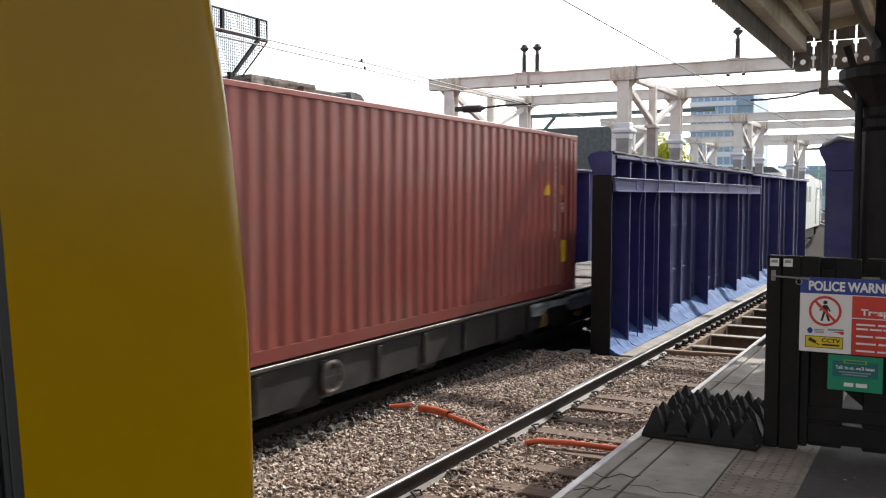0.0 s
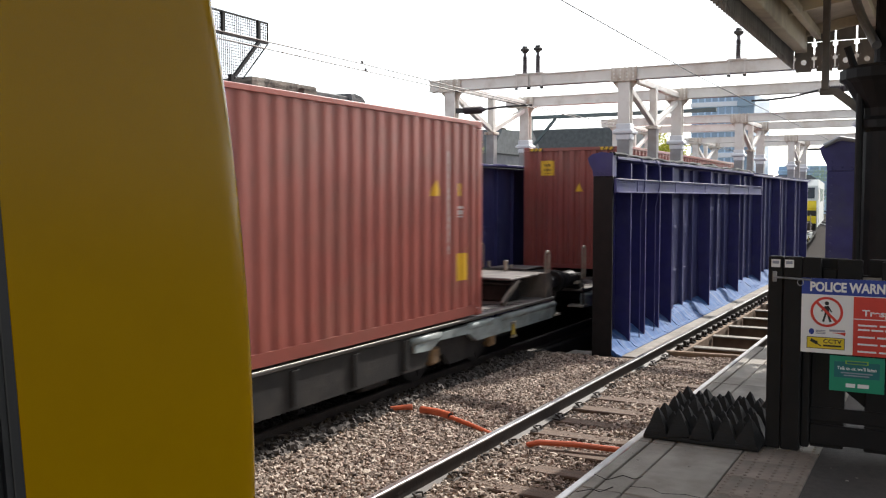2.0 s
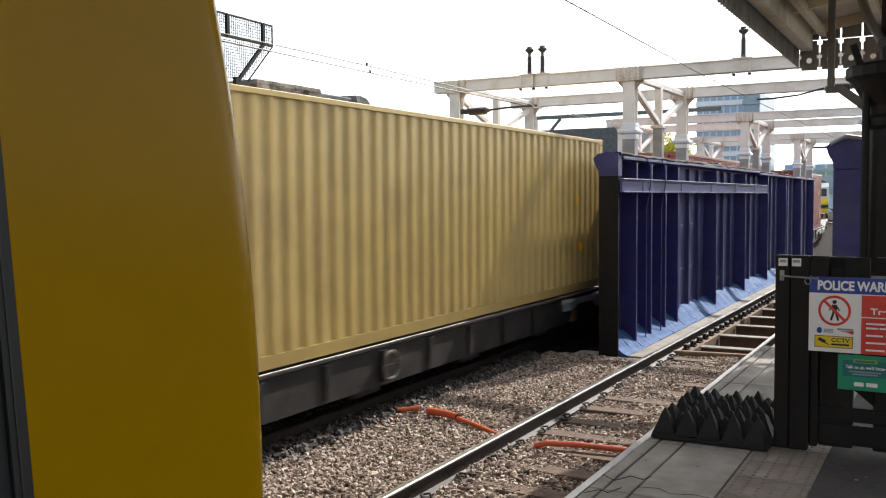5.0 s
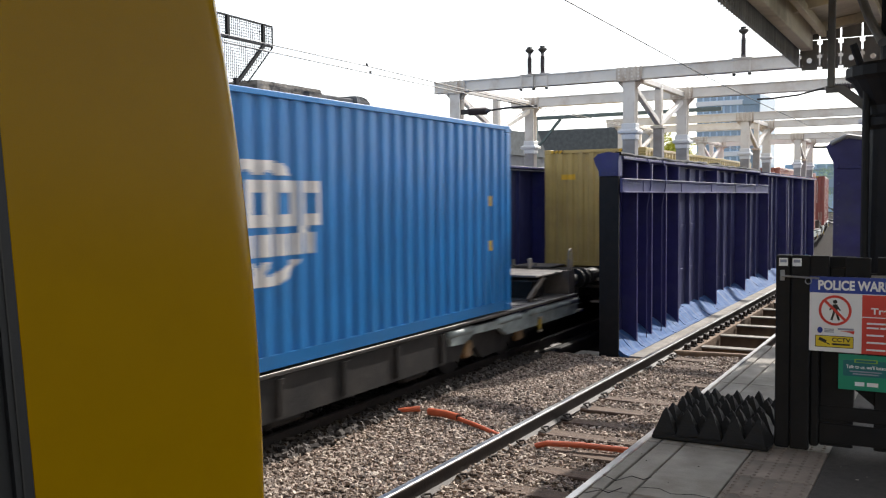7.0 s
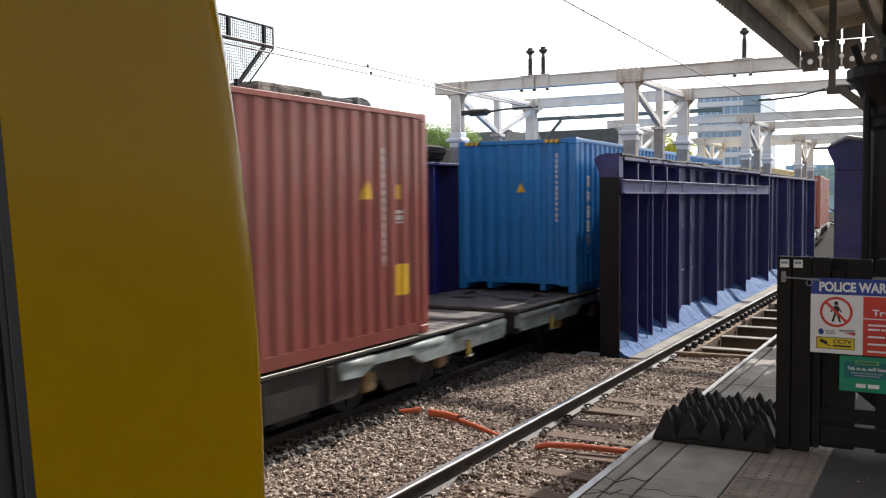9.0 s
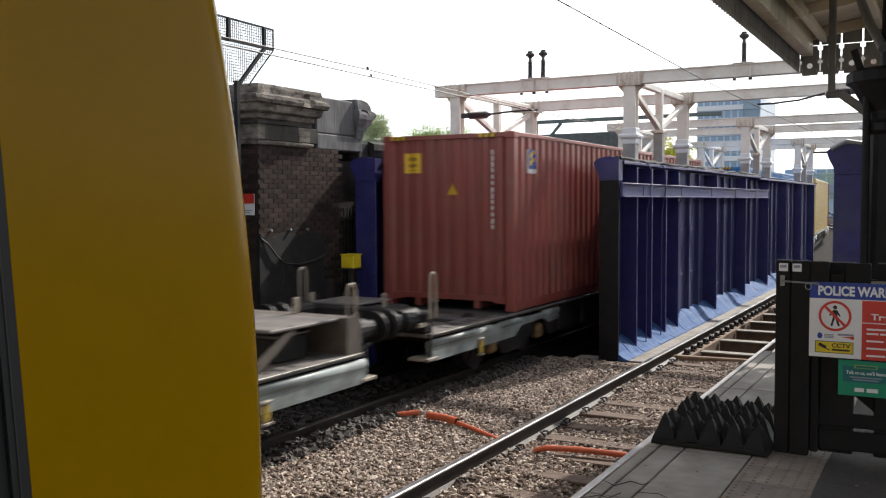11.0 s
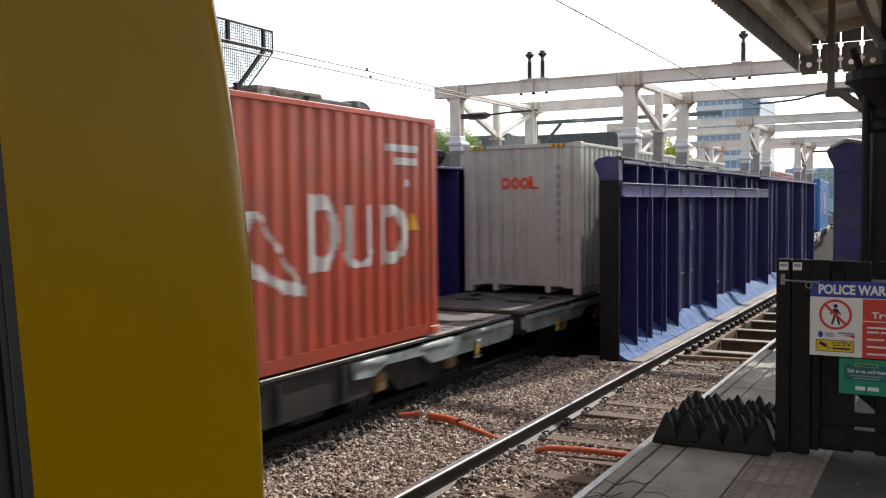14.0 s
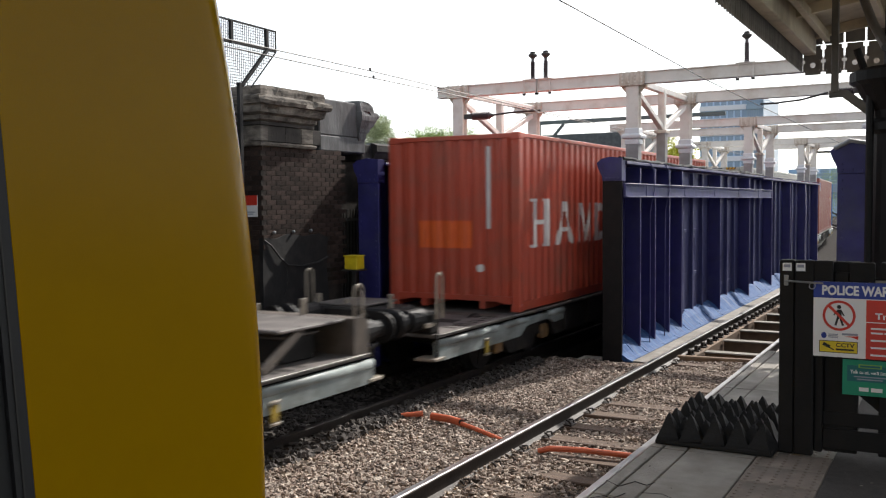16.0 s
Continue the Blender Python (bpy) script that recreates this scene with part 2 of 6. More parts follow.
    decal_yellow=surf("decal_yellow", (0.75, 0.45, 0.02), (0.68, 0.4, 0.02), 6, 0.5, bump=0.05),
    decal_red=surf("decal_red", (0.75, 0.05, 0.02), (0.65, 0.045, 0.02), 6, 0.5, bump=0.05),
    decal_orange=surf("decal_orange", (0.75, 0.13, 0.02), (0.68, 0.11, 0.02), 6, 0.5, bump=0.05),
    notice_ink=surf("notice_ink", (0.2, 0.1, 0.01), rough=0.6, bump=0.0),
    decal_blue=surf("decal_blue", (0.02, 0.06, 0.3), rough=0.5, bump=0.05),
    loco_white=surf("loco_pale", (0.55, 0.58, 0.56), (0.48, 0.51, 0.49), 1, 0.4, dirt=(0.25, 0.25, 0.23), dirt_amount=0.3),
    loco_green=surf("loco_green", (0.12, 0.2, 0.15), rough=0.4),
)


def paint(name, c, worn=(0.2, 0.12, 0.09), amount=0.22):
    return surf(name, c, tuple(0.86 * v for v in c), 2.0, 0.36, bump=0.1, bscale=20, dirt=worn, dirt_scale=1.3, dirt_amount=amount)


# ---- mesh helpers ----
def part(name, bm, material, parent=None, label="", smooth=False):
    """Links a bmesh as one mesh object under a thing or a part."""
    me = bpy.data.meshes.new(name)
    bm.normal_update()
    bm.to_mesh(me)
    bm.free()
    return mesh_ob(name, me, material, parent, label, smooth)


def mesh_ob(name, me, material, parent=None, label="", smooth=False):
    if not me.materials:
        me.materials.append(material)
    if smooth:
        me.polygons.foreach_set("use_smooth", [True] * len(me.polygons))
    ob = new(name, me)
    if parent:
        ob.parent = parent
    return tagged(ob, label)


def empty(name, m, label, category, group="", kind=""):
    e = new(name)
    e.empty_display_size = 0.2
    e.matrix_world = m
    return tagged(e, label, category, group, kind)


def add_box(bm, x0, x1, y0, y1, z0, z1, bevel=0.0):
    """A box between these bounds, its edges softened by bevel."""
    r = bmesh.ops.create_cube(bm, size=1.0, matrix=Matrix.Translation(((x0 + x1) / 2, (y0 + y1) / 2, (z0 + z1) / 2)) @ Matrix.Diagonal((abs(x1 - x0), abs(y1 - y0), abs(z1 - z0), 1)))
    if bevel:
        es = list({e for v in r["verts"] for e in v.link_edges})
        bmesh.ops.bevel(bm, geom=es, offset=bevel, segments=1, affect="EDGES")
    return bm


def box(x0, x1, y0, y1, z0, z1, bevel=0.0):
    return add_box(bmesh.new(), x0, x1, y0, y1, z0, z1, bevel)


def add_bar(bm, a, b, w, h=None, bevel=0.0):
    """A straight bar of section w x h from a to b."""
    a, b = Vector(a), Vector(b)
    d = b - a
    q = d.to_track_quat("Y", "Z").to_matrix().to_4x4()
    r = bmesh.ops.create_cube(bm, size=1.0, matrix=Matrix.Translation((a + b) / 2) @ q @ Matrix.Diagonal((w, d.length, h or w, 1)))
    if bevel:
        bmesh.ops.bevel(bm, geom=list({e for v in r["verts"] for e in v.link_edges}), offset=bevel, segments=1, affect="EDGES")
    return bm


def bar(a, b, w, h=None, bevel=0.0):
    return add_bar(bmesh.new(), a, b, w, h, bevel)


def add_tube(bm, pts, r, n=10, cap=True):
    """A round tube along a line of points; r is one radius or one for each point."""
    pts = [Vector(p) for p in pts]
    rs = r if isinstance(r, (list, tuple)) else [r] * len(pts)
    rings = []
    up = Vector((0, 0, 1))
    for i, p in enumerate(pts):
        d = (pts[min(i + 1, len(pts) - 1)] - pts[max(i - 1, 0)]).normalized()
        s = d.cross(up if abs(d.z) < 0.95 else Vector((1, 0, 0))).normalized()
        u = s.cross(d)
        rings.append([bm.verts.new(p + rs[i] * (math.cos(2 * math.pi * k / n) * s + math.sin(2 * math.pi * k / n) * u)) for k in range(n)])
    for a, b in zip(rings, rings[1:]):
        for k in range(n):
            bm.faces.new((a[k], a[(k + 1) % n], b[(k + 1) % n], b[k]))
    if cap:
        bm.faces.new(rings[0][::-1])
        bm.faces.new(rings[-1])
    return bm


def tube(pts, r, n=10, cap=True):
    return add_tube(bmesh.new(), pts, r, n, cap)


def lathe(profile, n=16, centre=(0, 0, 0)):
    """A turned solid about the z axis from (radius, height) pairs."""
    return tube([(centre[0], centre[1], centre[2] + z + 1e-5 * i) for i, (r, z) in enumerate(profile)], [max(r, 0.001) for r, z in profile], n)


def add_prism(bm, outline, axis, a, b):
    """Extrudes an outline of (u, v) from a to b along an axis: x (u=y, v=z), y (u=x, v=z) or z (u=x, v=y)."""
    def at(u, v, w):
        return {"x": (w, u, v), "y": (u, w, v), "z": (u, v, w)}[axis]
    f0 = [bm.verts.new(at(u, v, a)) for u, v in outline]
    f1 = [bm.verts.new(at(u, v, b)) for u, v in outline]
    n = len(outline)
    made = [bm.faces.new((f0[i], f0[(i + 1) % n], f1[(i + 1) % n], f1[i])) for i in range(n)]
    made += [bm.faces.new(f0[::-1]), bm.faces.new(f1)]
    bmesh.ops.recalc_face_normals(bm, faces=made)
    return bm


def prism(outline, axis, a, b):
    return add_prism(bmesh.new(), outline, axis, a, b)


def from_arrays(name, verts, faces, material, parent=None, label="", smooth=False):
    me = bpy.data.meshes.new(name)
    me.from_pydata(verts, [], faces)
    me.update()
    return mesh_ob(name, me, material, parent, label, smooth)

# ---- plan: y runs along the tracks, z = 0 is the platform ----
Z_RAIL, Z_BED = -0.78, -1.0
NEAR_RAILS, FAR_RAILS = (-4.27, -2.835), (-7.94, -6.50)
FAR_MID = -7.22
EDGE_X = -1.95
BRIDGE_Y, BRIDGE_END = 14.5, 41.0
GIRDER_Z = 2.50


def bend(y):
    """How far the tracks have swung to the left, and their heading in radians."""
    return (-(y - 40) ** 2 / 500, (y - 40) / 250) if y > 40 else (0.0, 0.0)


# ---- ground, beds, tracks ----
tagged(part("ground", box(-900, 900, -200, 1500, -5.2, -5.0), M["ground"]), "dull ground reaching away below the tracks", "ground", kind="structure")
tagged(part("embankment", box(-12.5, 30, -40, BRIDGE_Y, -4.99, Z_BED - 0.06), M["dark_bed"]), "dark earth bank that carries the tracks", "embankment", kind="structure")
tagged(part("far_embankment", box(-60, 30, BRIDGE_END, 700, -4.99, Z_BED - 0.06), M["dark_bed"]), "far bank beyond the bridge", "embankment", kind="structure")
# Added dark sheet: stands for the shade below the open bridge deck.
tagged(part("bridge_floor", box(-9.3, -0.6, BRIDGE_Y + 0.3, BRIDGE_END, -1.75, -1.6), M["dark_bed"]), "dark sheet standing for the shade below the open deck", "bridge floor", kind="structure")
tagged(part("ballast_kerb", bar((-6.5, 14.9, -1.315), (-4.47, 15.13, -1.315), .16, .7, 0.02), M["sleeper"]), "weathered timber kerb that holds the ballast", "kerb", kind="structure")
tagged(part("ballast_kerb", bar((-4.46, 16.0, -1.27), (-1.98, 16.25, -1.27), .14, .7, 0.02), M["timber"]), "rust-stained timber kerb across the near track", "kerb", kind="structure")


def stones(name, label, material, x0, x1, y0, y1, z, count, size, seed):
    """A bed of loose angular stones, thrown at random."""
    rng = np.random.RandomState(seed)
    base = np.array([(-1, -1, -.6), (1, -1, -.6), (1, 1, -.6), (-1, 1, -.6), (-.7, -.6, .7), (.6, -.7, .6), (.7, .6, .7), (-.6, .7, .6)], float)
    quads = np.array([(0, 3, 2, 1), (4, 5, 6, 7), (0, 1, 5, 4), (1, 2, 6, 5), (2, 3, 7, 6), (3, 0, 4, 7)])
    v = np.empty((count, 8, 3))
    s = size * rng.uniform(0.5, 1.45, (count, 1, 1)) * np.stack([rng.uniform(.7, 1.3, (count, 1)), rng.uniform(.5, 1, (count, 1)), rng.uniform(.4, .9, (count, 1))], 2)
    jit = rng.uniform(-.35, .35, (count, 8, 3))
    p = (base[None] + jit) * s
    a, b = rng.uniform(0, 2 * np.pi, count), rng.uniform(-.7, .7, count)
    ca, sa, cb, sb = np.cos(a), np.sin(a), np.cos(b), np.sin(b)
    x, y, zz = p[..., 0], p[..., 1], p[..., 2]
    y, zz = y * cb[:, None] - zz * sb[:, None], y * sb[:, None] + zz * cb[:, None]
    x, y = x * ca[:, None] - y * sa[:, None], x * sa[:, None] + y * ca[:, None]
    cx, cy = rng.uniform(x0, x1, count), rng.uniform(y0, y1, count)
    cz = z + 0.03 * np.sin(cx * 2.1 + 1) * np.sin(cy * 1.3) + rng.uniform(-.034, .03, count)
    v[..., 0], v[..., 1], v[..., 2] = x + cx[:, None], y + cy[:, None], zz + cz[:, None]
    f = (quads[None] + 8 * np.arange(count)[:, None, None]).reshape(-1, 4)
    ob = from_arrays(name, v.reshape(-1, 3).tolist(), f.tolist(), material)
    return tagged(ob, label, "ballast", kind="stuff")


tagged(part("ballast_bed", box(-4.45, -1.97, 14.38, 16.0, -1.6, Z_BED - .02), M["bed"]), "bed of grey-brown track ballast up to the near kerb", "ballast bed", kind="structure")
tagged(part("ballast_bed", box(-6.15, -4.45, 14.38, 14.85, -1.6, Z_BED - .015), M["bed"]), "bed of grey-brown track ballast up to the girder", "ballast bed", kind="structure")
tagged(part("ballast_bed", box(-6.15, -1.97, -6, 14.38, -1.2, Z_BED - .01), M["bed"]), "bed of grey-brown track ballast", "ballast bed", kind="structure")
stones("ballast", "loose grey-brown ballast stones between the tracks", M["stones"], -6.2, -4.36, 4.2, 14.9, Z_BED + 0.045, 44000, 0.0205, 3)
stones("ballast", "loose grey-brown ballast stones beside the platform", M["stones"], -4.36, -1.99, 4.2, 15.95, Z_BED + 0.004, 50000, 0.0205, 4)
# The far track's bed and stones have a near-black tone.
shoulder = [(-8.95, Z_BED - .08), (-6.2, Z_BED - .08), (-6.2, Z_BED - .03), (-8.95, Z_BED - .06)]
tagged(part("oily_bed", prism(shoulder, "y", -6, 14.4), M["dark_bed"]), "near-black bed under the passing train", "ballast bed", kind="structure")
stones("ballast", "near-black ballast under the passing wagons", M["stones_dark"], -8.9, -6.15, 4.2, 14.4, Z_BED - 0.035, 8000, 0.033, 5)
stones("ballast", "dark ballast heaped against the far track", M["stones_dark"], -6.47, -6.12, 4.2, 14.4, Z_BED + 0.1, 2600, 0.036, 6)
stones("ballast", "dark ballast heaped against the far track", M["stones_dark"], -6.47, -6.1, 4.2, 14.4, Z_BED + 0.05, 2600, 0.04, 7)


def rail_outline(x):
    h = Z_RAIL
    return [(x - .07, h - .2), (x + .07, h - .2), (x + .07, h - .185), (x + .012, h - .16), (x + .012, h - .045), (x + .036, h - .035), (x + .036, h - .008), (x + .028, h),
            (x - .028, h), (x - .034, h - .008), (x - .034, h - .035), (x - .012, h - .045), (x - .012, h - .16), (x - .07, h - .185)]


def build_rail(x, label, head="rail_top"):
    """A flat-bottomed rail that follows the bend far off, with a polished running surface."""
    e = empty("rail", pose(x, 0, 0), label, "rail", "running rails", "structure")
    ys = [-30, 40] + [40 + 5 * k for k in range(1, 33)]
    for name, out, mat in (("rail_body", rail_outline(0), "rail"), ("running_surface", [(-.037, Z_RAIL - .018), (.037, Z_RAIL - .018), (.037, Z_RAIL - .006), (.028, Z_RAIL + .004), (-.028, Z_RAIL + .004), (-.037, Z_RAIL - .006)], head)):
        bm = bmesh.new()
        rings = [[bm.verts.new((u + bend(y)[0], y, v)) for u, v in out] for y in ys]
        n = len(out)
        for a, b in zip(rings, rings[1:]):
            for k in range(n):
                bm.faces.new((a[k], b[k], b[(k + 1) % n], a[(k + 1) % n]))
        bm.faces.new(rings[0])
        bm.faces.new(rings[-1][::-1])
        bmesh.ops.recalc_face_normals(bm, faces=bm.faces[:])
        part(name, bm, M[mat], e)
    return e


for x in NEAR_RAILS:
    build_rail(x, "rusty steel rail with a polished top beside the platform")
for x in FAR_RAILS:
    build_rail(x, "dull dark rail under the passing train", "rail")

sleeper = tagged(part("sleeper", box(-1.28, 1.28, -.125, .125, -.13, 0, 0.012), M["sleeper"]), "brown weathered timber sleeper sunk in ballast", "sleeper", "sleepers of the near track")
sleeper.matrix_world = pose(-3.55, 4.3, Z_RAIL - 0.19)
for k in range(1, 17):
    copy_thing(sleeper, pose(-3.55 + random.uniform(-.04, .04), 4.3 + 0.7 * k, Z_RAIL - 0.19 + random.uniform(-.006, .012), 0, 0, random.uniform(-.8, .8)))

clip = empty("rail_clip", pose(0, 0, 0), "rusty spring clip holding the rail to its sleeper", "rail clip", "rail clips of the near track")
part("baseplate", box(-.16, .16, -.09, .09, 0, .02, .005), M["rail"], clip)
for s in (-1, 1):
    part("spring", tube([(s * .14, -.05, .02), (s * .11, -.06, .06), (s * .07, -.02, .055), (s * .07, .03, .055), (s * .12, .06, .06), (s * .14, .05, .02)], .011, 6), M["rail"], clip)
clip.matrix_world = pose(-4.27, 4.3, Z_RAIL - .194)
for k in range(1, 17):
    copy_thing(clip, pose(-4.27, 4.3 + .7 * k, Z_RAIL - .194))

# bridge deck of the near track: lengthwise bearers, cross girders, rail chairs
for x in NEAR_RAILS:
    tagged(part("rail_bearer", box(x - .2, x + .2, 16.32, BRIDGE_END, -1.25, Z_RAIL - .2, 0.02), M["timber"]), "rust-stained lengthwise bearer under the rail", "bearer", kind="structure")
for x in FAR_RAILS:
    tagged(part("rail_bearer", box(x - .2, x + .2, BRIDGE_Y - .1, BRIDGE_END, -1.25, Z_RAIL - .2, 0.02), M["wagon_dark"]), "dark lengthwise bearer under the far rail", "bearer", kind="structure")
cross = empty("cross_girder", pose(-3.55, 17.15, 0), "rusty steel cross girder with a pale walkway edge", "cross girder", "cross girders of the bridge")
part("web", box(-.5, .5, -.02, .02, -1.55, -1.02), M["timber"], cross)
part("top_flange", box(-.5, .5, -.12, .12, -1.02, -.99, .006), M["coping"], cross)
for k in range(1, 16):
    copy_thing(cross, pose(-3.55, 17.15 + 1.58 * k, 0))
chair = empty("rail_chair", pose(-4.27, 16.5, Z_RAIL - .2), "rusty cast rail chair bolted to the bearer", "rail chair", "rail chairs along the bridge")
part("plate", box(-.17, .17, -.09, .09, 0, .03, .006), M["rail"], chair)
part("jaw", box(.07, .13, -.07, .07, .03, .11, .012), M["rail"], chair)
part("bolt", lathe([(.022, .03), (.022, .07), (.012, .08)], 8, (.15, 0, 0)), M["rail"], chair)
for k in range(1, 50):
    copy_thing(chair, pose(-4.27, 16.5 + .48 * k, Z_RAIL - .2))

# ---- orange conduit lying across the ballast ----
conduit = empty("conduit", pose(0, 0, 0), "orange plastic conduit with a loose sleeve lying on the ballast", "conduit")
part("pipe", tube([(-5.25, 9.72, -.885), (-4.9, 9.56, -.9), (-4.36, 9.28, -.93)], .027, 10), M["orange"], conduit)
part("sleeve", tube([(-5.7, 9.82, -.87), (-5.45, 9.78, -.865), (-5.23, 9.71, -.87)], .045, 14), M["orange"], conduit)
part("sleeve_mouth", tube([(-5.232, 9.709, -.87), (-5.222, 9.705, -.87)], .036, 14), M["rubber"], conduit)
part("pipe", tube([(-6.12, 9.76, -.89), (-5.88, 9.9, -.87)], [.026, .036], 10), M["orange"], conduit)
conduit = empty("conduit", pose(0, 0, 0), "faded orange conduit between rail and platform", "conduit")
part("pipe", tube([(-3.98, 9.18, -.94), (-3.85, 9.21, -.9), (-3.49, 9.28, -.89), (-2.99, 9.34, -.9), (-2.3, 9.45, -.93)], .031, 10), M["orange"], conduit)

# ---- platform ----
PLAT_END = 11.3
tagged(part("platform", box(-1.83, 8, -30, PLAT_END, -4.9, -0.10), M["asphalt"]), "station platform body under its paving", "platform", kind="structure")
tagged(part("platform_wall", box(-1.83, -1.80, -30, PLAT_END, -1.6, -0.101), M["brick"]), "sooty platform face wall", "wall", kind="structure")
paving = empty("platform_paving", pose(0, 0, 0), "grey concrete coping and paving slabs, shaded and worn", "paving", kind="structure")
bpy.context.view_layer.update()


def slabs(name, x0, x1, y0, y1, step, mat, z=0.0, gap=.006):
    me = None
    y = y0
    while y < y1:
        if me is None:
            ob = part(name, box(x0 + gap / 2, x1 - gap / 2, gap / 2, step - gap / 2, -.099, 0, .006), mat, paving)
            me = ob.data
        else:
            ob = mesh_ob(name, me, mat, paving)
        ob.location = (0, y, z + random.uniform(-.0025, .0025))
        y += step


slabs("nosing_stone", EDGE_X, -1.855, -2, 10.3, 1.22, M["coping"], 0, .012)
slabs("edge_strip", -1.855, -1.676, -2, 10.3, 1.22, M["coping"], -.002, .012)
slabs("coping_slab", -1.676, -1.207, -2, 10.3, 1.22, M["coping"], -.001, .01)
slabs("tactile_slab", -1.207, -0.725, -2, 6.8, 0.4, M["tactile"])
part("asphalt_surface", box(-.723, 8, -30, PLAT_END, -.099, -.004), M["asphalt"], paving)
part("concrete_surface", box(-1.205, -.727, 6.82, PLAT_END, -.099, -.004), M["coping"], paving)
stud_bm = bmesh.new()
for j in range(60):
    for i in range(6):
        bmesh.ops.create_cone(stud_bm, cap_ends=True, segments=8, radius1=.0125, radius2=.009, depth=.006,
                              matrix=Matrix.Translation((-1.207 + .04 + .08 * i, 3.0 + .0667 * j + .033, .0055)))
studs = part("studs", stud_bm, M["tactile"], paving)
studs["kind"] = "stuff"

def crack(points):
    bm = bmesh.new()
    for a, b in zip(points, points[1:]):
        add_bar(bm, (*a, .0005), (*b, .0005), .003, .004)
    part("crack", bm, M["joint"], paving)


crack([(-1.95, 5.6), (-1.84, 5.52), (-1.78, 5.66), (-1.69, 5.62), (-1.66, 5.7)])
crack([(-1.67, 5.46), (-1.55, 5.49), (-1.46, 5.42), (-1.33, 5.47), (-1.21, 5.45)])
crack([(-1.93, 5.2), (-1.86, 5.3), (-1.8, 5.27), (-1.76, 5.4)])
rubble = random.Random(3)
for k in range(26):
    x, y = rubble.uniform(-1.9, -.4), rubble.uniform(4.6, 6.5)
    s = rubble.uniform(.004, .012)
    part("litter", box(x, x + s * 1.6, y, y + s, .0, s * .35), M["coping"], paving)

# ---- anti-trespass mats of rubber pyramids ----
def spike_mat(x0, x1, y0, y1):
    e = empty("spiked_mat", pose(0, 0, .004), "black rubber anti-trespass mat of sharp pyramids", "spiked mat", "spiked mats on the platform end")
    part("base", box(x0, x1, y0, y1, 0, .035, .008), M["spike"], e)
    nx, ny = 5, 5
    w, d = (x1 - x0) / nx, (y1 - y0) / ny
    for kind in range(2):
        bm = bmesh.new()
        high = (.215, .175)[kind]
        levels = [(.5, .03), (.47, .05), (.3, high * .5), (.13, high * .85), (.02, high)]
        rings = [[bm.verts.new((a * w * f * (.9 if kind else 1), b * d * f, z)) for a, b in ((-1, -1), (1, -1), (1, 1), (-1, 1))] for f, z in levels]
        for r0, r1 in zip(rings, rings[1:]):
            for k in range(4):
                bm.faces.new((r0[k], r0[(k + 1) % 4], r1[(k + 1) % 4], r1[k]))
        bm.faces.new(rings[-1])
        first = True
        for i in range(nx):
            for j in range(ny):
                if first:
                    ob = part("spike", bm, M["spike"], e)
                    me, first = ob.data, False
                else:
                    ob = mesh_ob("spike", me, M["spike"], e)
                off = .5 if kind == 0 else 1.0
                ob.location = (x0 + min(w * (i + off), x1 - x0 - w * .5), y0 + min(d * (j + off), y1 - y0 - d * .4), random.uniform(-.012, .004))
                ob.rotation_euler = (random.uniform(-.07, .07), random.uniform(-.07, .07), random.uniform(-.15, .15))


spike_mat(-1.93, -1.1, 6.62, 7.75)

# ---- platform-end gate with warning signs ----
GATE_Y = 6.85
gate = empty("platform_gate", pose(0, 0, 0), "black timber gate and fence across the platform end", "gate")


def post(name, x0, x1, y0, y1, z1, z0=.005):
    return part(name, box(x0, x1, y0, y1, z0, z1, .008), M["black"], gate)


post("gate_post", -1.09, -0.99, GATE_Y - .05, GATE_Y + .06, 1.38)
post("fence_board", -0.985, -0.86, GATE_Y - .06, GATE_Y + .02, 1.38)
post("fence_post", -0.80, -0.58, GATE_Y + .03, GATE_Y + .13, 1.37, .03)
post("fence_post", -0.45, -0.1, GATE_Y + .03, GATE_Y + .13, 1.37, .03)
for z in (.22, .72, 1.16):
    part("fence_rail", box(-1.0, 1.6, GATE_Y + .02, GATE_Y + .07, z, z + .1, .006), M["black"], gate)
post("fence_board", -.858, -.802, GATE_Y - .02, GATE_Y + .1, 1.36, .03)
# Added black board: keeps the gap below the fence rail dark.
part("kick_board", box(-.8, 1.6, GATE_Y + .0, GATE_Y + .028, .06, .2, .006), M["black"], gate)
part("diagonal_brace", bar((-.72, GATE_Y + .1, .62), (-.3, GATE_Y + .1, .28), .04, .11, .005), M["black"], gate)
part("top_rail", box(-.86, -.74, GATE_Y - .06, GATE_Y, 1.12, 1.38, .006), M["black"], gate)
part("fence_board", box(-.735, -.64, GATE_Y - .02, GATE_Y + .03, .9, 1.3, .006), M["black"], gate)
part("fence_board", box(-.64, -.48, GATE_Y - .03, GATE_Y + .02, .9, 1.37, .006), M["black"], gate)
part("fence_board", box(-.36, .8, GATE_Y - .03, GATE_Y + .02, .9, 1.36, .006), M["black"], gate)
part("pale_cap", box(-.48, -.36, GATE_Y - .005, GATE_Y + .02, 1.22, 1.25, .004), M["coping"], gate)
latch = part("latch_bolt", tube([(-1.05, GATE_Y - .075, 1.235), (-.80, GATE_Y - .075, 1.225)], .007, 8), M["galv"], gate, "galvanised sliding bolt")
part("bolt_loop", tube([(-.87 + .02 * math.cos(a), GATE_Y - .08, 1.205 + .022 * math.sin(a)) for a in [k * math.pi / 5 for k in range(11)]], .004, 6), M["galv"], latch)
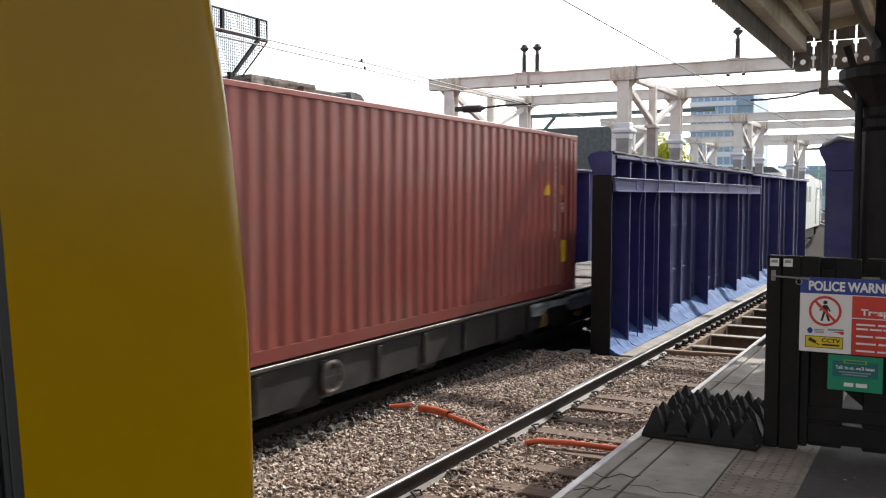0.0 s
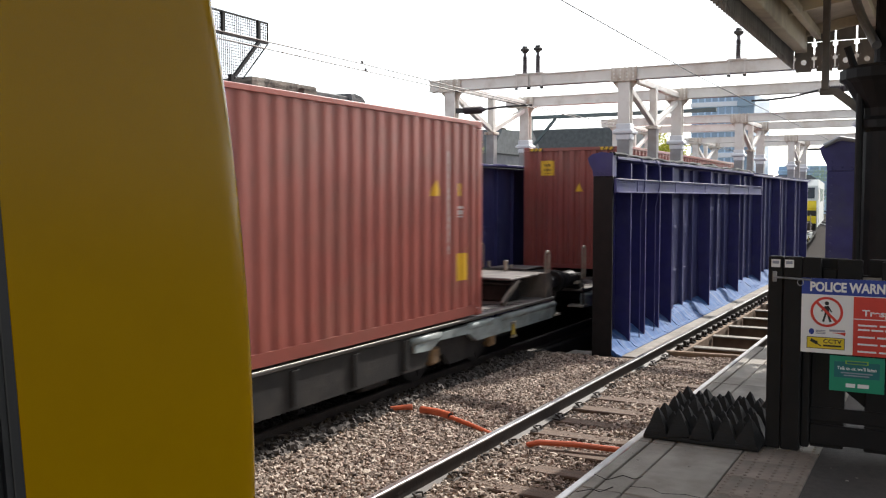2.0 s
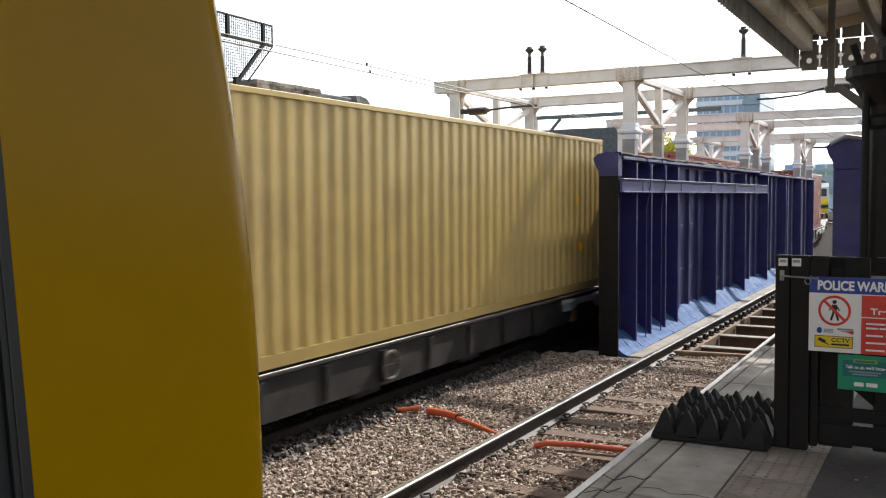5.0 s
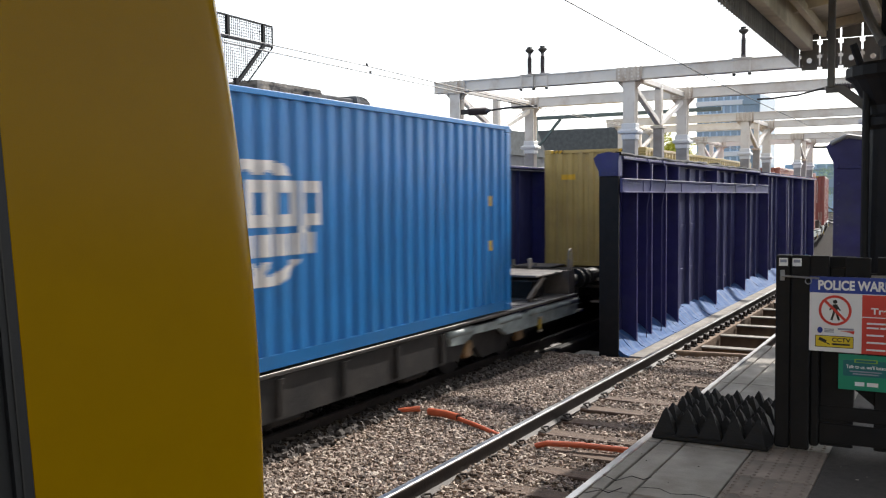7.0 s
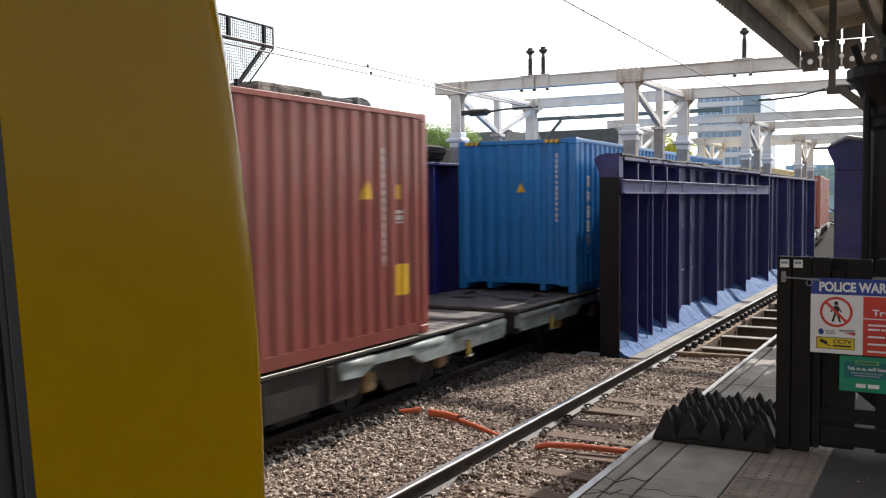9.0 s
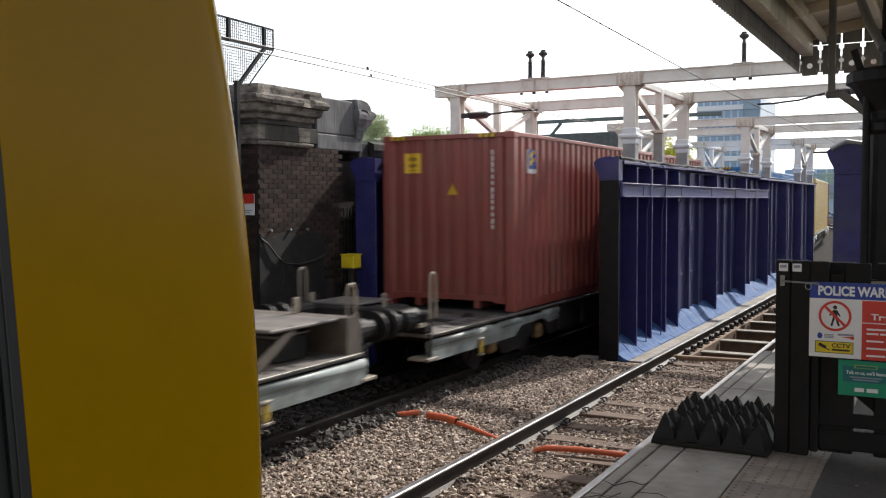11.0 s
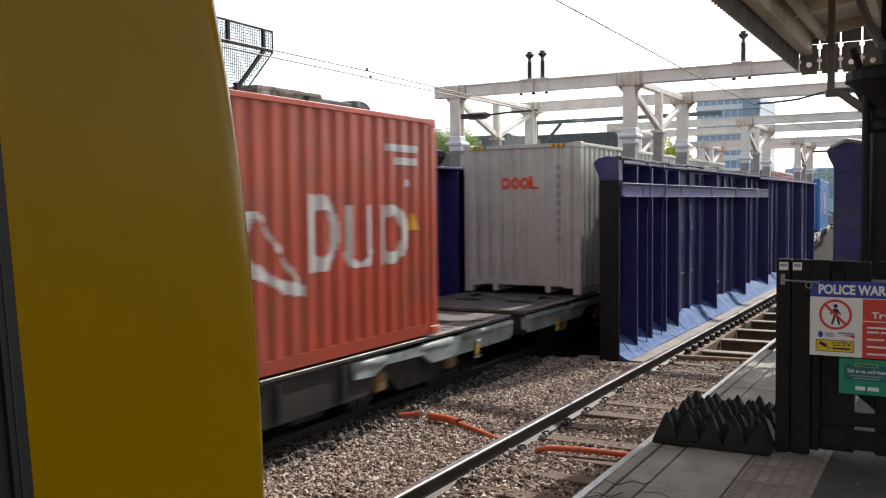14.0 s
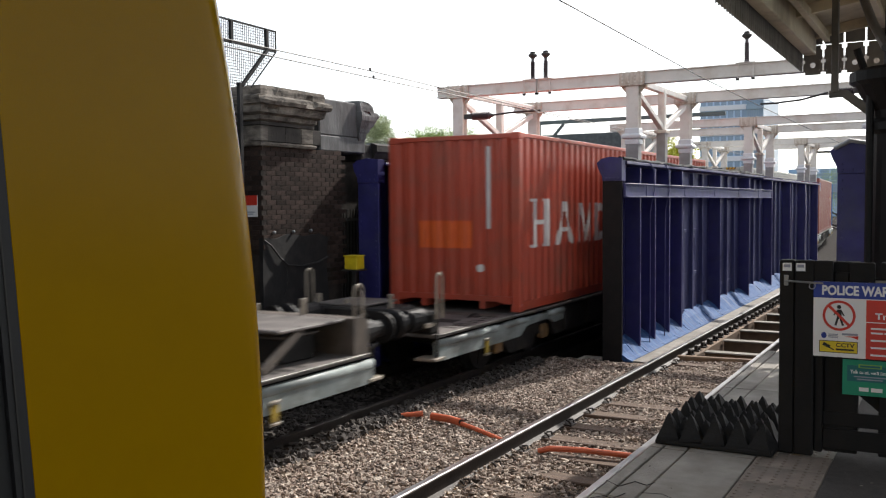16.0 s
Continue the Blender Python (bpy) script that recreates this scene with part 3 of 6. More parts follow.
part("bolt_plate", box(-1.06, -1.03, GATE_Y - .062, GATE_Y - .05, 1.2, 1.275, .003), M["galv"], latch)
for x in (-1.068, -.978):
    lab = part("inspection_label", box(x, x + .06, GATE_Y - .066, GATE_Y - .062, 1.305, 1.36), M["white_sign"], gate, "small white inspection label")
    part("print_bar", box(x + .008, x + .052, GATE_Y - .068, GATE_Y - .066, 1.33, 1.35), M["grey_ink"], lab)



def lettering(text, x, y, z, size, material, parent, width=None, bold=0.0, name="lettering"):
    """Raised lettering that stands on the xz plane and reads from the -y side."""
    cu = bpy.data.curves.new(name, "FONT")
    cu.body, cu.size, cu.extrude, cu.offset = text, size, .0006, bold
    cu.align_x, cu.align_y = "LEFT", "BOTTOM_BASELINE"
    tmp = new(name, cu)
    me = bpy.data.meshes.new_from_object(tmp.evaluated_get(bpy.context.evaluated_depsgraph_get()))
    bpy.data.objects.remove(tmp)
    xs = [v.co.x for v in me.vertices]
    k = width / (max(xs) - min(xs)) if width else 1.0
    x_min = min(xs)
    for v in me.vertices:
        v.co = Vector(((v.co.x - x_min) * k, -v.co.z, v.co.y))
    me.materials.clear()
    ob = mesh_ob(name, me, material, parent)
    ob.location = (x, y, z)
    return ob


SY = GATE_Y - .066
SX, SZ = -0.862, 1.238
sign = empty("warning_sign", pose(SX, SY, SZ), "blue, white and red police warning sign on the gate", "sign")
part("board", box(0, .92, 0, .004, -.52, 0, .001), M["white_sign"], sign)
part("header", box(0, .92, -.0015, 0, -.112, 0), M["blue_sign"], sign)
lettering("POLICE WARNING", .055, -.0025, -.088, .088, M["white_sign"], sign, .6, .0034)
part("red_panel", box(.335, .92, -.0015, 0, -.52, -.118), M["red_sign"], sign)
lettering("No", .60, -.0025, -.185, .07, M["white_sign"], sign, .1, .001)
lettering("Trespassing", .39, -.0025, -.245, .058, M["white_sign"], sign, .35, .0016)
part("rule", box(.335, .92, -.0028, -.0015, -.272, -.266), M["white_sign"], sign)
for z, w in ((-.305, .4), (-.335, .25), (-.385, .36), (-.435, .42), (-.485, .4)):
    for k in range(3):
        part("print_bar", box(.365 + k * w / 3, .365 + (k + .88) * w / 3, -.0025, -.0015, z - .012, z), M["white_sign"], sign)
ring = bmesh.new()
cx, cz = .165, -.232
for k in range(40):
    a0, a1 = 2 * math.pi * k / 40, 2 * math.pi * (k + 1) / 40
    ring.faces.new([ring.verts.new((cx + r * math.cos(a), -.002, cz + r * math.sin(a))) for r, a in ((.088, a0), (.088, a1), (.105, a1), (.105, a0))][::-1])
part("prohibition_ring", ring, M["red_sign"], sign)
part("prohibition_bar", bar((cx - .066, -.0024, cz + .066), (cx + .066, -.0024, cz - .066), .001, .018), M["red_sign"], sign)
pict = bmesh.new()
bmesh.ops.create_cone(pict, cap_ends=True, segments=14, radius1=.014, radius2=.014, depth=.0008, matrix=Matrix.Translation((cx, -.0018, cz + .06)) @ Matrix.Rotation(radians(90), 4, "X"))
add_bar(pict, (cx, -.0018, cz + .042), (cx + .002, -.0018, cz - .012), .0008, .03)
add_bar(pict, (cx - .008, -.0018, cz + .036), (cx - .034, -.0018, cz + .002), .0008, .01)
add_bar(pict, (cx + .01, -.0018, cz + .036), (cx + .032, -.0018, cz), .0008, .01)
add_bar(pict, (cx - .004, -.0018, cz - .005), (cx - .022, -.0018, cz - .068), .0008, .014)
add_bar(pict, (cx + .006, -.0018, cz - .005), (cx + .026, -.0018, cz - .068), .0008, .014)
part("pictogram", pict, M["ink"], sign)
part("emblem", prism([(.07 + .018 * math.cos(k * math.pi / 4), -.372 + .022 * math.sin(k * math.pi / 4)) for k in range(8)], "y", -.0025, -.0015), M["blue_sign"], sign)
for z in (-.362, -.372, -.382):
    part("print_bar", box(.098, .16, -.0025, -.0015, z - .004, z + .002), M["grey_ink"], sign)
part("print_bar", box(.185, .285, -.0025, -.0015, -.366, -.352), M["grey_ink"], sign)
part("swoosh", prism([(.2, -.374), (.29, -.368), (.285, -.392), (.255, -.38)], "y", -.0025, -.0015), M["red_sign"], sign)
plate = part("camera_notice", box(.04, .285, -.002, -.0005, -.49, -.408, .001), M["yellow_sign"], sign, "yellow camera notice")
lettering("CCTV", .148, -.003, -.448, .038, M["ink"], plate, .118, .001)
part("print_bar", box(.148, .262, -.003, -.002, -.472, -.46), M["ink"], plate)
part("camera_symbol", bar((.065, -.0028, -.43), (.11, -.0028, -.452), .0008, .022), M["ink"], plate)
part("camera_symbol", bar((.095, -.0028, -.45), (.135, -.0028, -.47), .0008, .007), M["ink"], plate)
for a, b, c, d in ((.04, .285, -.412, -.408), (.04, .285, -.49, -.486), (.04, .044, -.49, -.408), (.281, .285, -.49, -.408)):
    part("border", box(a, b, -.0028, -.002, c, d), M["ink"], plate)

notice = empty("helpline_sign", pose(-0.67, SY - .002, .70), "green helpline sign with white lettering below the warning sign", "sign")
part("board", box(0, .345, 0, .004, -.235, .008, .001), M["green_sign"], notice)
part("panel", box(.03, .315, -.0015, 0, -.14, -.03), M["teal_sign"], notice)
part("band", box(.1, .245, -.0025, -.0015, -.045, -.02), M["lime_sign"], notice)
part("print_bar", box(.11, .235, -.0035, -.0025, -.04, -.026), M["teal_sign"], notice)
lettering("Talk to us, we'll listen", .05, -.003, -.085, .032, M["white_sign"], notice, .245, .0006)
for z, w in ((-.105, .2), (-.122, .16)):
    part("print_bar", box(.172 - w / 2, .172 + w / 2, -.0025, -.0015, z - .005, z + .003), M["grey_ink"], notice)
for k in range(2):
    part("number_bar", box(.105 + k * .075, .165 + k * .085, -.0025, -.0015, -.205, -.178), M["white_sign"], notice)

# ---- canopy over the platform, on an iron column ----
CAN_Y, CAN_X, CAN_Z = 12.0, -1.69, 3.35
canopy = empty("platform_canopy", pose(0, 0, EYE_Z) @ Matrix.Scale(1.2, 4) @ pose(0, 0, -EYE_Z), "old timber platform canopy with cream boards and a dark valance", "canopy", kind="structure")
part("roof", prism([(CAN_X, CAN_Z + .52), (4.5, CAN_Z + 1.5), (4.5, CAN_Z + 1.6), (CAN_X, CAN_Z + .6)], "y", -12, CAN_Y), M["slate"], canopy)
part("soffit", prism([(CAN_X + .02, CAN_Z + .47), (4.4, CAN_Z + 1.47), (4.4, CAN_Z + 1.495), (CAN_X + .02, CAN_Z + .515)], "y", -12, CAN_Y - .03), M["cream"], canopy)
for k in range(14):
    y1 = CAN_Y - .1 - k * 1.45
    part("rafter", prism([(CAN_X + .05, CAN_Z + .36), (4.4, CAN_Z + 1.34), (4.4, CAN_Z + 1.466), (CAN_X + .05, CAN_Z + .47)], "y", y1 - .09, y1), M["cream"], canopy)
for k in range(6):
    x = CAN_X + .25 + k * .62
    z = CAN_Z + .39 + .168 * (x - CAN_X)
    part("purlin", box(x, x + .07, -12, CAN_Y - .02, z - .08, z + .02, .006), M["cream"], canopy)
part("gutter_beam", box(CAN_X + .03, CAN_X + .17, -12, CAN_Y - .05, CAN_Z + .2, CAN_Z + .46, .01), M["cream"], canopy)


def valance_board(w, h):
    """A valance board with a pointed, notched foot, flat in xz."""
    return prism([(0, h), (0, .05), (w * .25, .02), (w * .5, -.035), (w * .75, .02), (w, .05), (w, h)], "y", -.012, .012)


me = None
for k in range(95):
    y = CAN_Y - .09 - k * .1
    if me is None:
        ob = part("valance_board", valance_board(.084, .42), M["valance"], canopy)
        me = ob.data
    else:
        ob = mesh_ob("valance_board", me, M["valance"], canopy)
    ob.location, ob.rotation_euler = (CAN_X, y, CAN_Z + .05), (0, 0, radians(90))


def pierced_board():
    """An end valance board with a keyhole slot in its edge and a round hole between slots."""
    bm = bmesh.new()
    w, h, y = .215, .52, .012
    def ring_wall(cx, cz, r, x0, x1, z0, z1):
        n = 16
        for k in range(n):
            a0, a1 = 2 * math.pi * k / n, 2 * math.pi * (k + 1) / n
            def edge(a):
                c, s = math.cos(a), math.sin(a)
                t = min((x1 - cx) / c if c > 1e-6 else (x0 - cx) / c if c < -1e-6 else 9, (z1 - cz) / s if s > 1e-6 else (z0 - cz) / s if s < -1e-6 else 9)
                return cx + c * t, cz + s * t
            o0, o1 = edge(a0), edge(a1)
            bm.faces.new([bm.verts.new(p) for p in ((cx + r * math.cos(a0), -y, cz + r * math.sin(a0)), (o0[0], -y, o0[1]), (o1[0], -y, o1[1]), (cx + r * math.cos(a1), -y, cz + r * math.sin(a1)))])
    ring_wall(w * .5, .115, .032, .03, w - .03, .04, .19)
    for x0, x1, z0, z1 in ((.03, w - .03, .19, .35), (.0, w, .36, h), (.03, w - .03, .0, .04), (.0, .018, .04, .14), (w - .018, w, .04, .14), (.018, .03, .0, .35), (w - .03, w - .018, .0, .35), (0, .018, .18, .3), (w - .018, w, .18, .3)):
        add_box(bm, x0, x1, -y, y, z0, z1)
    return bm


me = None
for k in range(26):
    x = CAN_X + .02 + k * .235
    if me is None:
        ob = part("end_valance_board", pierced_board(), M["valance"], canopy)
        me = ob.data
    else:
        ob = mesh_ob("end_valance_board", me, M["valance"], canopy)
    ob.location = (x, CAN_Y, CAN_Z - .03)
part("end_beam", box(CAN_X, 4.4, CAN_Y - .06, CAN_Y + .0, CAN_Z + .5, CAN_Z + .7), M["cream"], canopy)

column = empty("canopy_column", pose(-.56, 11.0, 0), "dark cast-iron canopy column with a moulded capital", "column")
part("shaft", lathe([(.36, .003), (.36, .3), (.3, .38), (.27, .46), (.25, 2.5)], 20), M["black"], column)
part("capital", lathe([(.25, 2.5), (.32, 2.54), (.32, 2.62), (.27, 2.66), (.28, 2.75), (.36, 2.88), (.44, 3.02), (.5, 3.06), (.5, 3.16), (.42, 3.2), (.16, 3.24), (.14, 4.4)], 20), M["black"], column)
part("downpipe", tube([(-.27, -.2, .1), (-.27, -.2, 3.0), (-.4, -.3, 3.4)], .04, 10), M["black"], column)
part("bracket", prism([(-.8, 3.02), (-.66, 3.02), (-.3, 2.72), (-.3, 2.86), (-.6, 3.1), (-.8, 3.1)], "y", .86, .92), M["valance"], column)
part("hanger_post", box(-.78, -.7, .84, .92, 3.08, 4.35, .008), M["valance"], column)
tagged(part("canopy_conduit", tube([(-1.05, 11.8, 4.3), (-.85, 11.2, 3.75), (-.68, 10.75, 3.4)], .05, 10), M["galv"]), "grey conduit sloping down from the canopy", "conduit")


# ---- bridge girders ----
def girder(x_mid, width, y0, y1, z0, side, label, plate="black"):
    """A riveted plate girder: web, flanges, end post and stiffeners on both faces."""
    e = empty("bridge_girder", pose(x_mid, 0, 0), label, "bridge girder", "bridge girders")
    top = GIRDER_Z
    h = width / 2
    back = -side * (h - .06)
    part("web", box(back - .012, back + .012, y0 + .06, y1, z0, top - .05), M["navy"], e)
    part("end_post", box(-h, h, y0, y0 + .06, z0, top - .342, .008), M[plate], e, "black painted end plate" if plate == "black" else "")
    cap = [(-h - .1, top - .03), (-h - .02, top + .04), (-.03, top + .075), (h, top + .05), (h, top - .34), (-h, top - .34), (-h - .005, top - .26), (-h - .07, top - .13)]
    part("end_cap", prism(cap, "y", y0 - .012, y0 + .2), M["navy"], e)
    seg = (y1 - y0 - .2) / 6
    for k in range(6):
        lift = (.0, .012, .012, -.03, -.03, -.03)[k]
        part("top_flange", box(-h - .03, h + .03, y0 + .2 + seg * k, y0 + .2 + seg * (k + 1) - .01, top - .05 + lift, top + lift, .006), M["navy"], e)
    part("bottom_flange", box(-h, h, y0 + .07, y1, z0, z0 + .04), M["navy"], e)
    meshes = {}
    deep = [y0 + d for d in (1.0, 1.94, 2.93, 3.88)]
    while deep[-1] + 3.55 < y1:
        deep.append(deep[-1] + 3.55)
    ribs = [y for a, b in zip(deep[3:], deep[4:] + [y1]) for y in (a + .92, a + 1.78, a + 2.66) if y < b]

    def fin(key, name, section, mat, y, label=""):
        """One upright of the girder, all alike ones on one mesh."""
        if key not in meshes:
            ob = part(name, prism(section, "z", z0 + .04, top - .08), M[mat], e, label)
            meshes[key] = ob.data
        else:
            ob = mesh_ob(name, meshes[key], M[mat], e)
        ob.location = (0, y, 0)

    for s in (-1, 1):
        a, t, d = back + s * .013, s * .012, s * (h + .015)
        for y in deep:
            fin(("deep", s), "stiffener", [(a, -.09), (a + t, -.09), (a + t, -.008), (d, -.008), (d, .06), (d - t, .06), (d - t, .008), (a + t, .008), (a + t, .09), (a, .09)], "navy", y)
        for y in ribs:
            r = a + s * .085
            fin(("rib", s), "rib", [(a, -.11), (a + t, -.11), (a + t, -.05), (r, -.05), (r, .05), (a + t, .05), (a + t, .11), (a, .11)], "web_skylit", y)
    lap = random.Random(int(y0 * 10))
    for y in ribs:
        for zz in lap.sample((-.35, .12, .66, 1.1, 1.48), 2):
            part("lap_plate", box(*sorted((back + side * .013, back + side * .035)), y + .13, y + .72, zz, zz + .07, .004), M["web_skylit"], e)
    # The short bays near the end take the more saturated blue.
    for a, b in zip(deep, deep[1:]):
        part("web_panel", box(*sorted((back + side * .0125, back + side * .018)), a + .095, b - .095, z0 + .05, top - .1), M["vivid_blue" if b - a < 1.2 else "web_skylit"], e)
    for s in (-1, 1):
        bm = bmesh.new()
        for k in range(int((y1 - y0) / .15)):
            bmesh.ops.create_icosphere(bm, subdivisions=1, radius=.016, matrix=Matrix.Translation((s * (h + .02), y0 + .3 + k * .15, top + .004)))
        rv = part("rivets", bm, M["navy"], e)
        rv["kind"] = "stuff"
    bm = bmesh.new()
    for k in range(32 if plate != "black" else 0):
        for q in (-1, 1):
            z = z0 + .1 + (k + (.5 if abs(q) < 1 else 0)) * (top - .2 - z0) / 32
            bmesh.ops.create_icosphere(bm, subdivisions=1, radius=.018, matrix=Matrix.Translation((q * (h - .06), y0 - (.014 if z > top - .34 else .002), z)))
    for k in range(4):
        bmesh.ops.create_icosphere(bm, subdivisions=1, radius=.016, matrix=Matrix.Translation((-h + .07 + k * (width - .14) / 3, y0 - .014, top - .29)))
    rv = part("rivets", bm, M["navy"], e)
    rv["kind"] = "stuff"
    return e


NEAR_G, FAR_G, THIRD_G = -5.195, -8.8, -1.18
near_girder = girder(NEAR_G, .35, 15.2, BRIDGE_END, -1.3, 1, "tall navy blue riveted plate girder between the tracks")
girder(FAR_G, .42, 13.05, BRIDGE_END, -1.3, 1, "navy blue riveted plate girder beyond the passing train", "navy")
third = girder(THIRD_G, .52, 13.6, BRIDGE_END, -1.3, -1, "purple-blue riveted girder rising at the platform end", "navy")
part("cap_conduit", tube([(-.3, 13.56, 2.5), (-.1, 13.55, 2.6), (.12, 13.55, 2.56), (.3, 13.56, 2.3), (.36, 13.57, 1.8)], .032, 9), M["galv"], third, "grey conduit bent over the girder's end")
part("waling_channel", box(.197, .24, 15.21, 29.3, 1.87, 2.12, .006), M["navy_pale"], near_girder, "faded blue steel channel")
for k in range(5):
    part("channel_splice", box(.24, .25, 16.4 + 2.7 * k, 17.0 + 2.7 * k, 1.89, 2.10, .003), M["navy_pale"], near_girder)
part("channel_lip", box(.24, .275, 15.21, 29.3, 2.095, 2.115, .004), M["navy_pale"], near_girder)
part("channel_lip", box(.24, .275, 15.21, 29.3, 1.872, 1.892, .004), M["navy_pale"], near_girder)
bm = bmesh.new()
for k in range(90):
    bmesh.ops.create_icosphere(bm, subdivisions=1, radius=.012, matrix=Matrix.Translation((.243, 15.3 + .155 * k, 2.06)))
part("channel_rivets", bm, M["navy_pale"], near_girder)["kind"] = "stuff"
for y in (16.75, 17.75):
    part("hanging_cable", tube([(.2, y, 2.52), (.27, y + .02, 2.38), (.27, y + .05, 2.0), (.2, y + .03, 1.6), (.2, y + .03, -.9)], .01, 6), M["navy_pale"], near_girder)
rag = random.Random(5)
for x, y1 in ((.17, 29.0), (.1, 22.0), (-.12, 34.0)):
    pts = [(x + rag.uniform(-.02, .02), 15.25 + .3 * k, GIRDER_Z + .03 + rag.uniform(-.012, .02)) for k in range(int((y1 - 15.25) / .3))]
    part("cable", tube(pts, [rag.uniform(.018, .045) for _ in pts], 7), M["black"], near_girder, "lumpy black taped cable")
for k in range(9):
    y = 15.6 + 1.5 * k + rag.uniform(-.3, .3)
    part("bracket_box", box(rag.uniform(-.1, .0), rag.uniform(.06, .16), y, y + rag.uniform(.12, .4), GIRDER_Z + .02, GIRDER_Z + rag.uniform(.06, .12), .01), M["dark_steel"], near_girder)
# blue flashing that slopes from the girder's foot to the rail bearer
trough = empty("blue_flashing", pose(0, 0, 0), "bright blue sheet flashing, creased, along the girder's foot", "flashing")
me = None
for k in range(50):
    y = 15.22 + .51 * k
    bm = bmesh.new()
    outs = [(-5.285, -.63), (-5.2, -.67), (-5.1, -.75), (-5.02, -.83), (-4.93, -.91), (-4.84, -.945), (-4.84, -.97), (-4.98, -.96), (-5.285, -.75)]
    add_prism(bm, [(u + random.uniform(-.006, .006), v + random.uniform(-.009, .009)) for u, v in outs], "y", y, y + .515)
    part("sheet", bm, M["trough"], trough)

tagged(part("ledge", box(-4.85, -4.475, 15.25, BRIDGE_END, -1.2, -.95, .01), M["coping"]), "pale concrete ledge beside the rail bearer", "ledge", kind="structure")

tagged(part("pad_stone", box(-5.85, -5.4, 14.75, 15.6, -1.5, -.97, .02), M["coping"]), "pale concrete pad at the girder's foot", "pad stone", kind="structure")

# ---- gantries ----
BEAM_Z0, BEAM_Z1 = 3.93, 4.15


def gantry(y, brace_to):
    e = empty("overhead_gantry", pose(0, y, 0), "off-white steel portal gantry standing on the girders", "gantry", "portal gantries over the bridge")
    x0, x1 = -9.28, -1.05
    t, u = BEAM_Z1 - .018, BEAM_Z0 + .018
    bm = prism([(-.11, BEAM_Z1), (-.11, t), (-.075, t), (-.075, u), (-.11, u), (-.11, BEAM_Z0), (.11, BEAM_Z0), (.11, u), (.075, u), (.075, t), (.11, t), (.11, BEAM_Z1)], "x", x0, x1)
    part("beam", bm, M["steel_white"], e)
    for x in (FAR_G, NEAR_G, THIRD_G):
        w, f = .112, .02
        v = .1
        section = [(x - w, -v), (x + w, -v), (x + w, f - v), (x + .02, f - v), (x + .02, v - f), (x + w, v - f), (x + w, v), (x - w, v), (x - w, v - f), (x - .02, v - f), (x - .02, f - v), (x - w, f - v)]
        part("post", prism(section, "z", GIRDER_Z + .38, BEAM_Z0 - .03), M["steel_white"], e)
        part("post_foot", box(x - .118, x + .118, -.105, .105, GIRDER_Z + .015, GIRDER_Z + .38, .01), M["post_grey"], e, "grey primed post foot")
        part("head_plate", box(x - .23, x + .23, -.14, .14, BEAM_Z0 - .03, BEAM_Z0 - .002, .005), M["rusty_white"], e)
        for q in (-1, 1):
            part("head_gusset", prism([(x + q * .11, BEAM_Z0 - .03), (x + q * .22, BEAM_Z0 - .03), (x + q * .22, BEAM_Z0 - .05), (x + q * .11, BEAM_Z0 - .17)], "y", -.02, .02), M["rusty_white"], e)
        c = part("collar", box(x - .135, x + .135, -.12, .12, GIRDER_Z + .34, GIRDER_Z + .64, .012), M["collar"], e, "white wrapped collar")
        bm = bmesh.new()
        rings = [[bm.verts.new((x + a * (r + .005), b * (r - .012), GIRDER_Z + .34 + zz)) for a, b in ((-1, -1), (1, -1), (1, 1), (-1, 1))] for r, zz in ((.136, .1), (.18, .12), (.185, .16), (.136, .2))]
        for r0, r1 in zip(rings, rings[1:]):
            for k in range(4):
                bm.faces.new((r0[k], r0[(k + 1) % 4], r1[(k + 1) % 4], r1[k]))
        part("collar_band", bm, M["collar"], c)
        part("splice_plate", box(x - .24, x + .24, -.116, -.104, BEAM_Z0 + .003, BEAM_Z1 - .003, .002), M["rusty_white"], e)
        bm = bmesh.new()
        for i in range(4):
            for z in (BEAM_Z0 + .045, (BEAM_Z0 + BEAM_Z1) / 2, BEAM_Z1 - .045):
                bmesh.ops.create_icosphere(bm, subdivisions=1, radius=.019, matrix=Matrix.Translation((x - .18 + .12 * i, -.118, z)))
        for i in range(5):
            add_box(bm, x - .235 + .11 * i, x - .195 + .11 * i, -.1, -.06, BEAM_Z1, BEAM_Z1 + .014)
        rv = part("bolts", bm, M["steel_white"], e)
        rv["kind"] = "stuff"
    if brace_to:
        for x in (FAR_G, NEAR_G):
            part("brace", bar((x + .0, .15, BEAM_Z0 - .1), (x, brace_to / 2, GIRDER_Z + .75), .1, .1, .006), M["steel_white"], e)
            part("brace", bar((x + .0, brace_to - .15, BEAM_Z0 - .1), (x, brace_to / 2, GIRDER_Z + .75), .1, .1, .006), M["steel_white"], e)
            part("stub_post", box(x - .09, x + .09, brace_to / 2 - .09, brace_to / 2 + .09, GIRDER_Z + .015, GIRDER_Z + .72, .01), M["post_grey"], e)
            part("node_plate", box(x - .12, x + .12, brace_to / 2 - .14, brace_to / 2 + .14, GIRDER_Z + .66, GIRDER_Z + .72, .008), M["rusty_white"], e)
            part("tie_post", box(x - .07, x + .07, brace_to / 2 - .07, brace_to / 2 + .07, GIRDER_Z + .72, BEAM_Z0 + .1, .01), M["steel_white"], e)
            part("tie_beam", box(x - .06, x + .06, .12, brace_to - .12, BEAM_Z0 + .02, BEAM_Z0 + .14, .01), M["steel_white"], e)
    return e


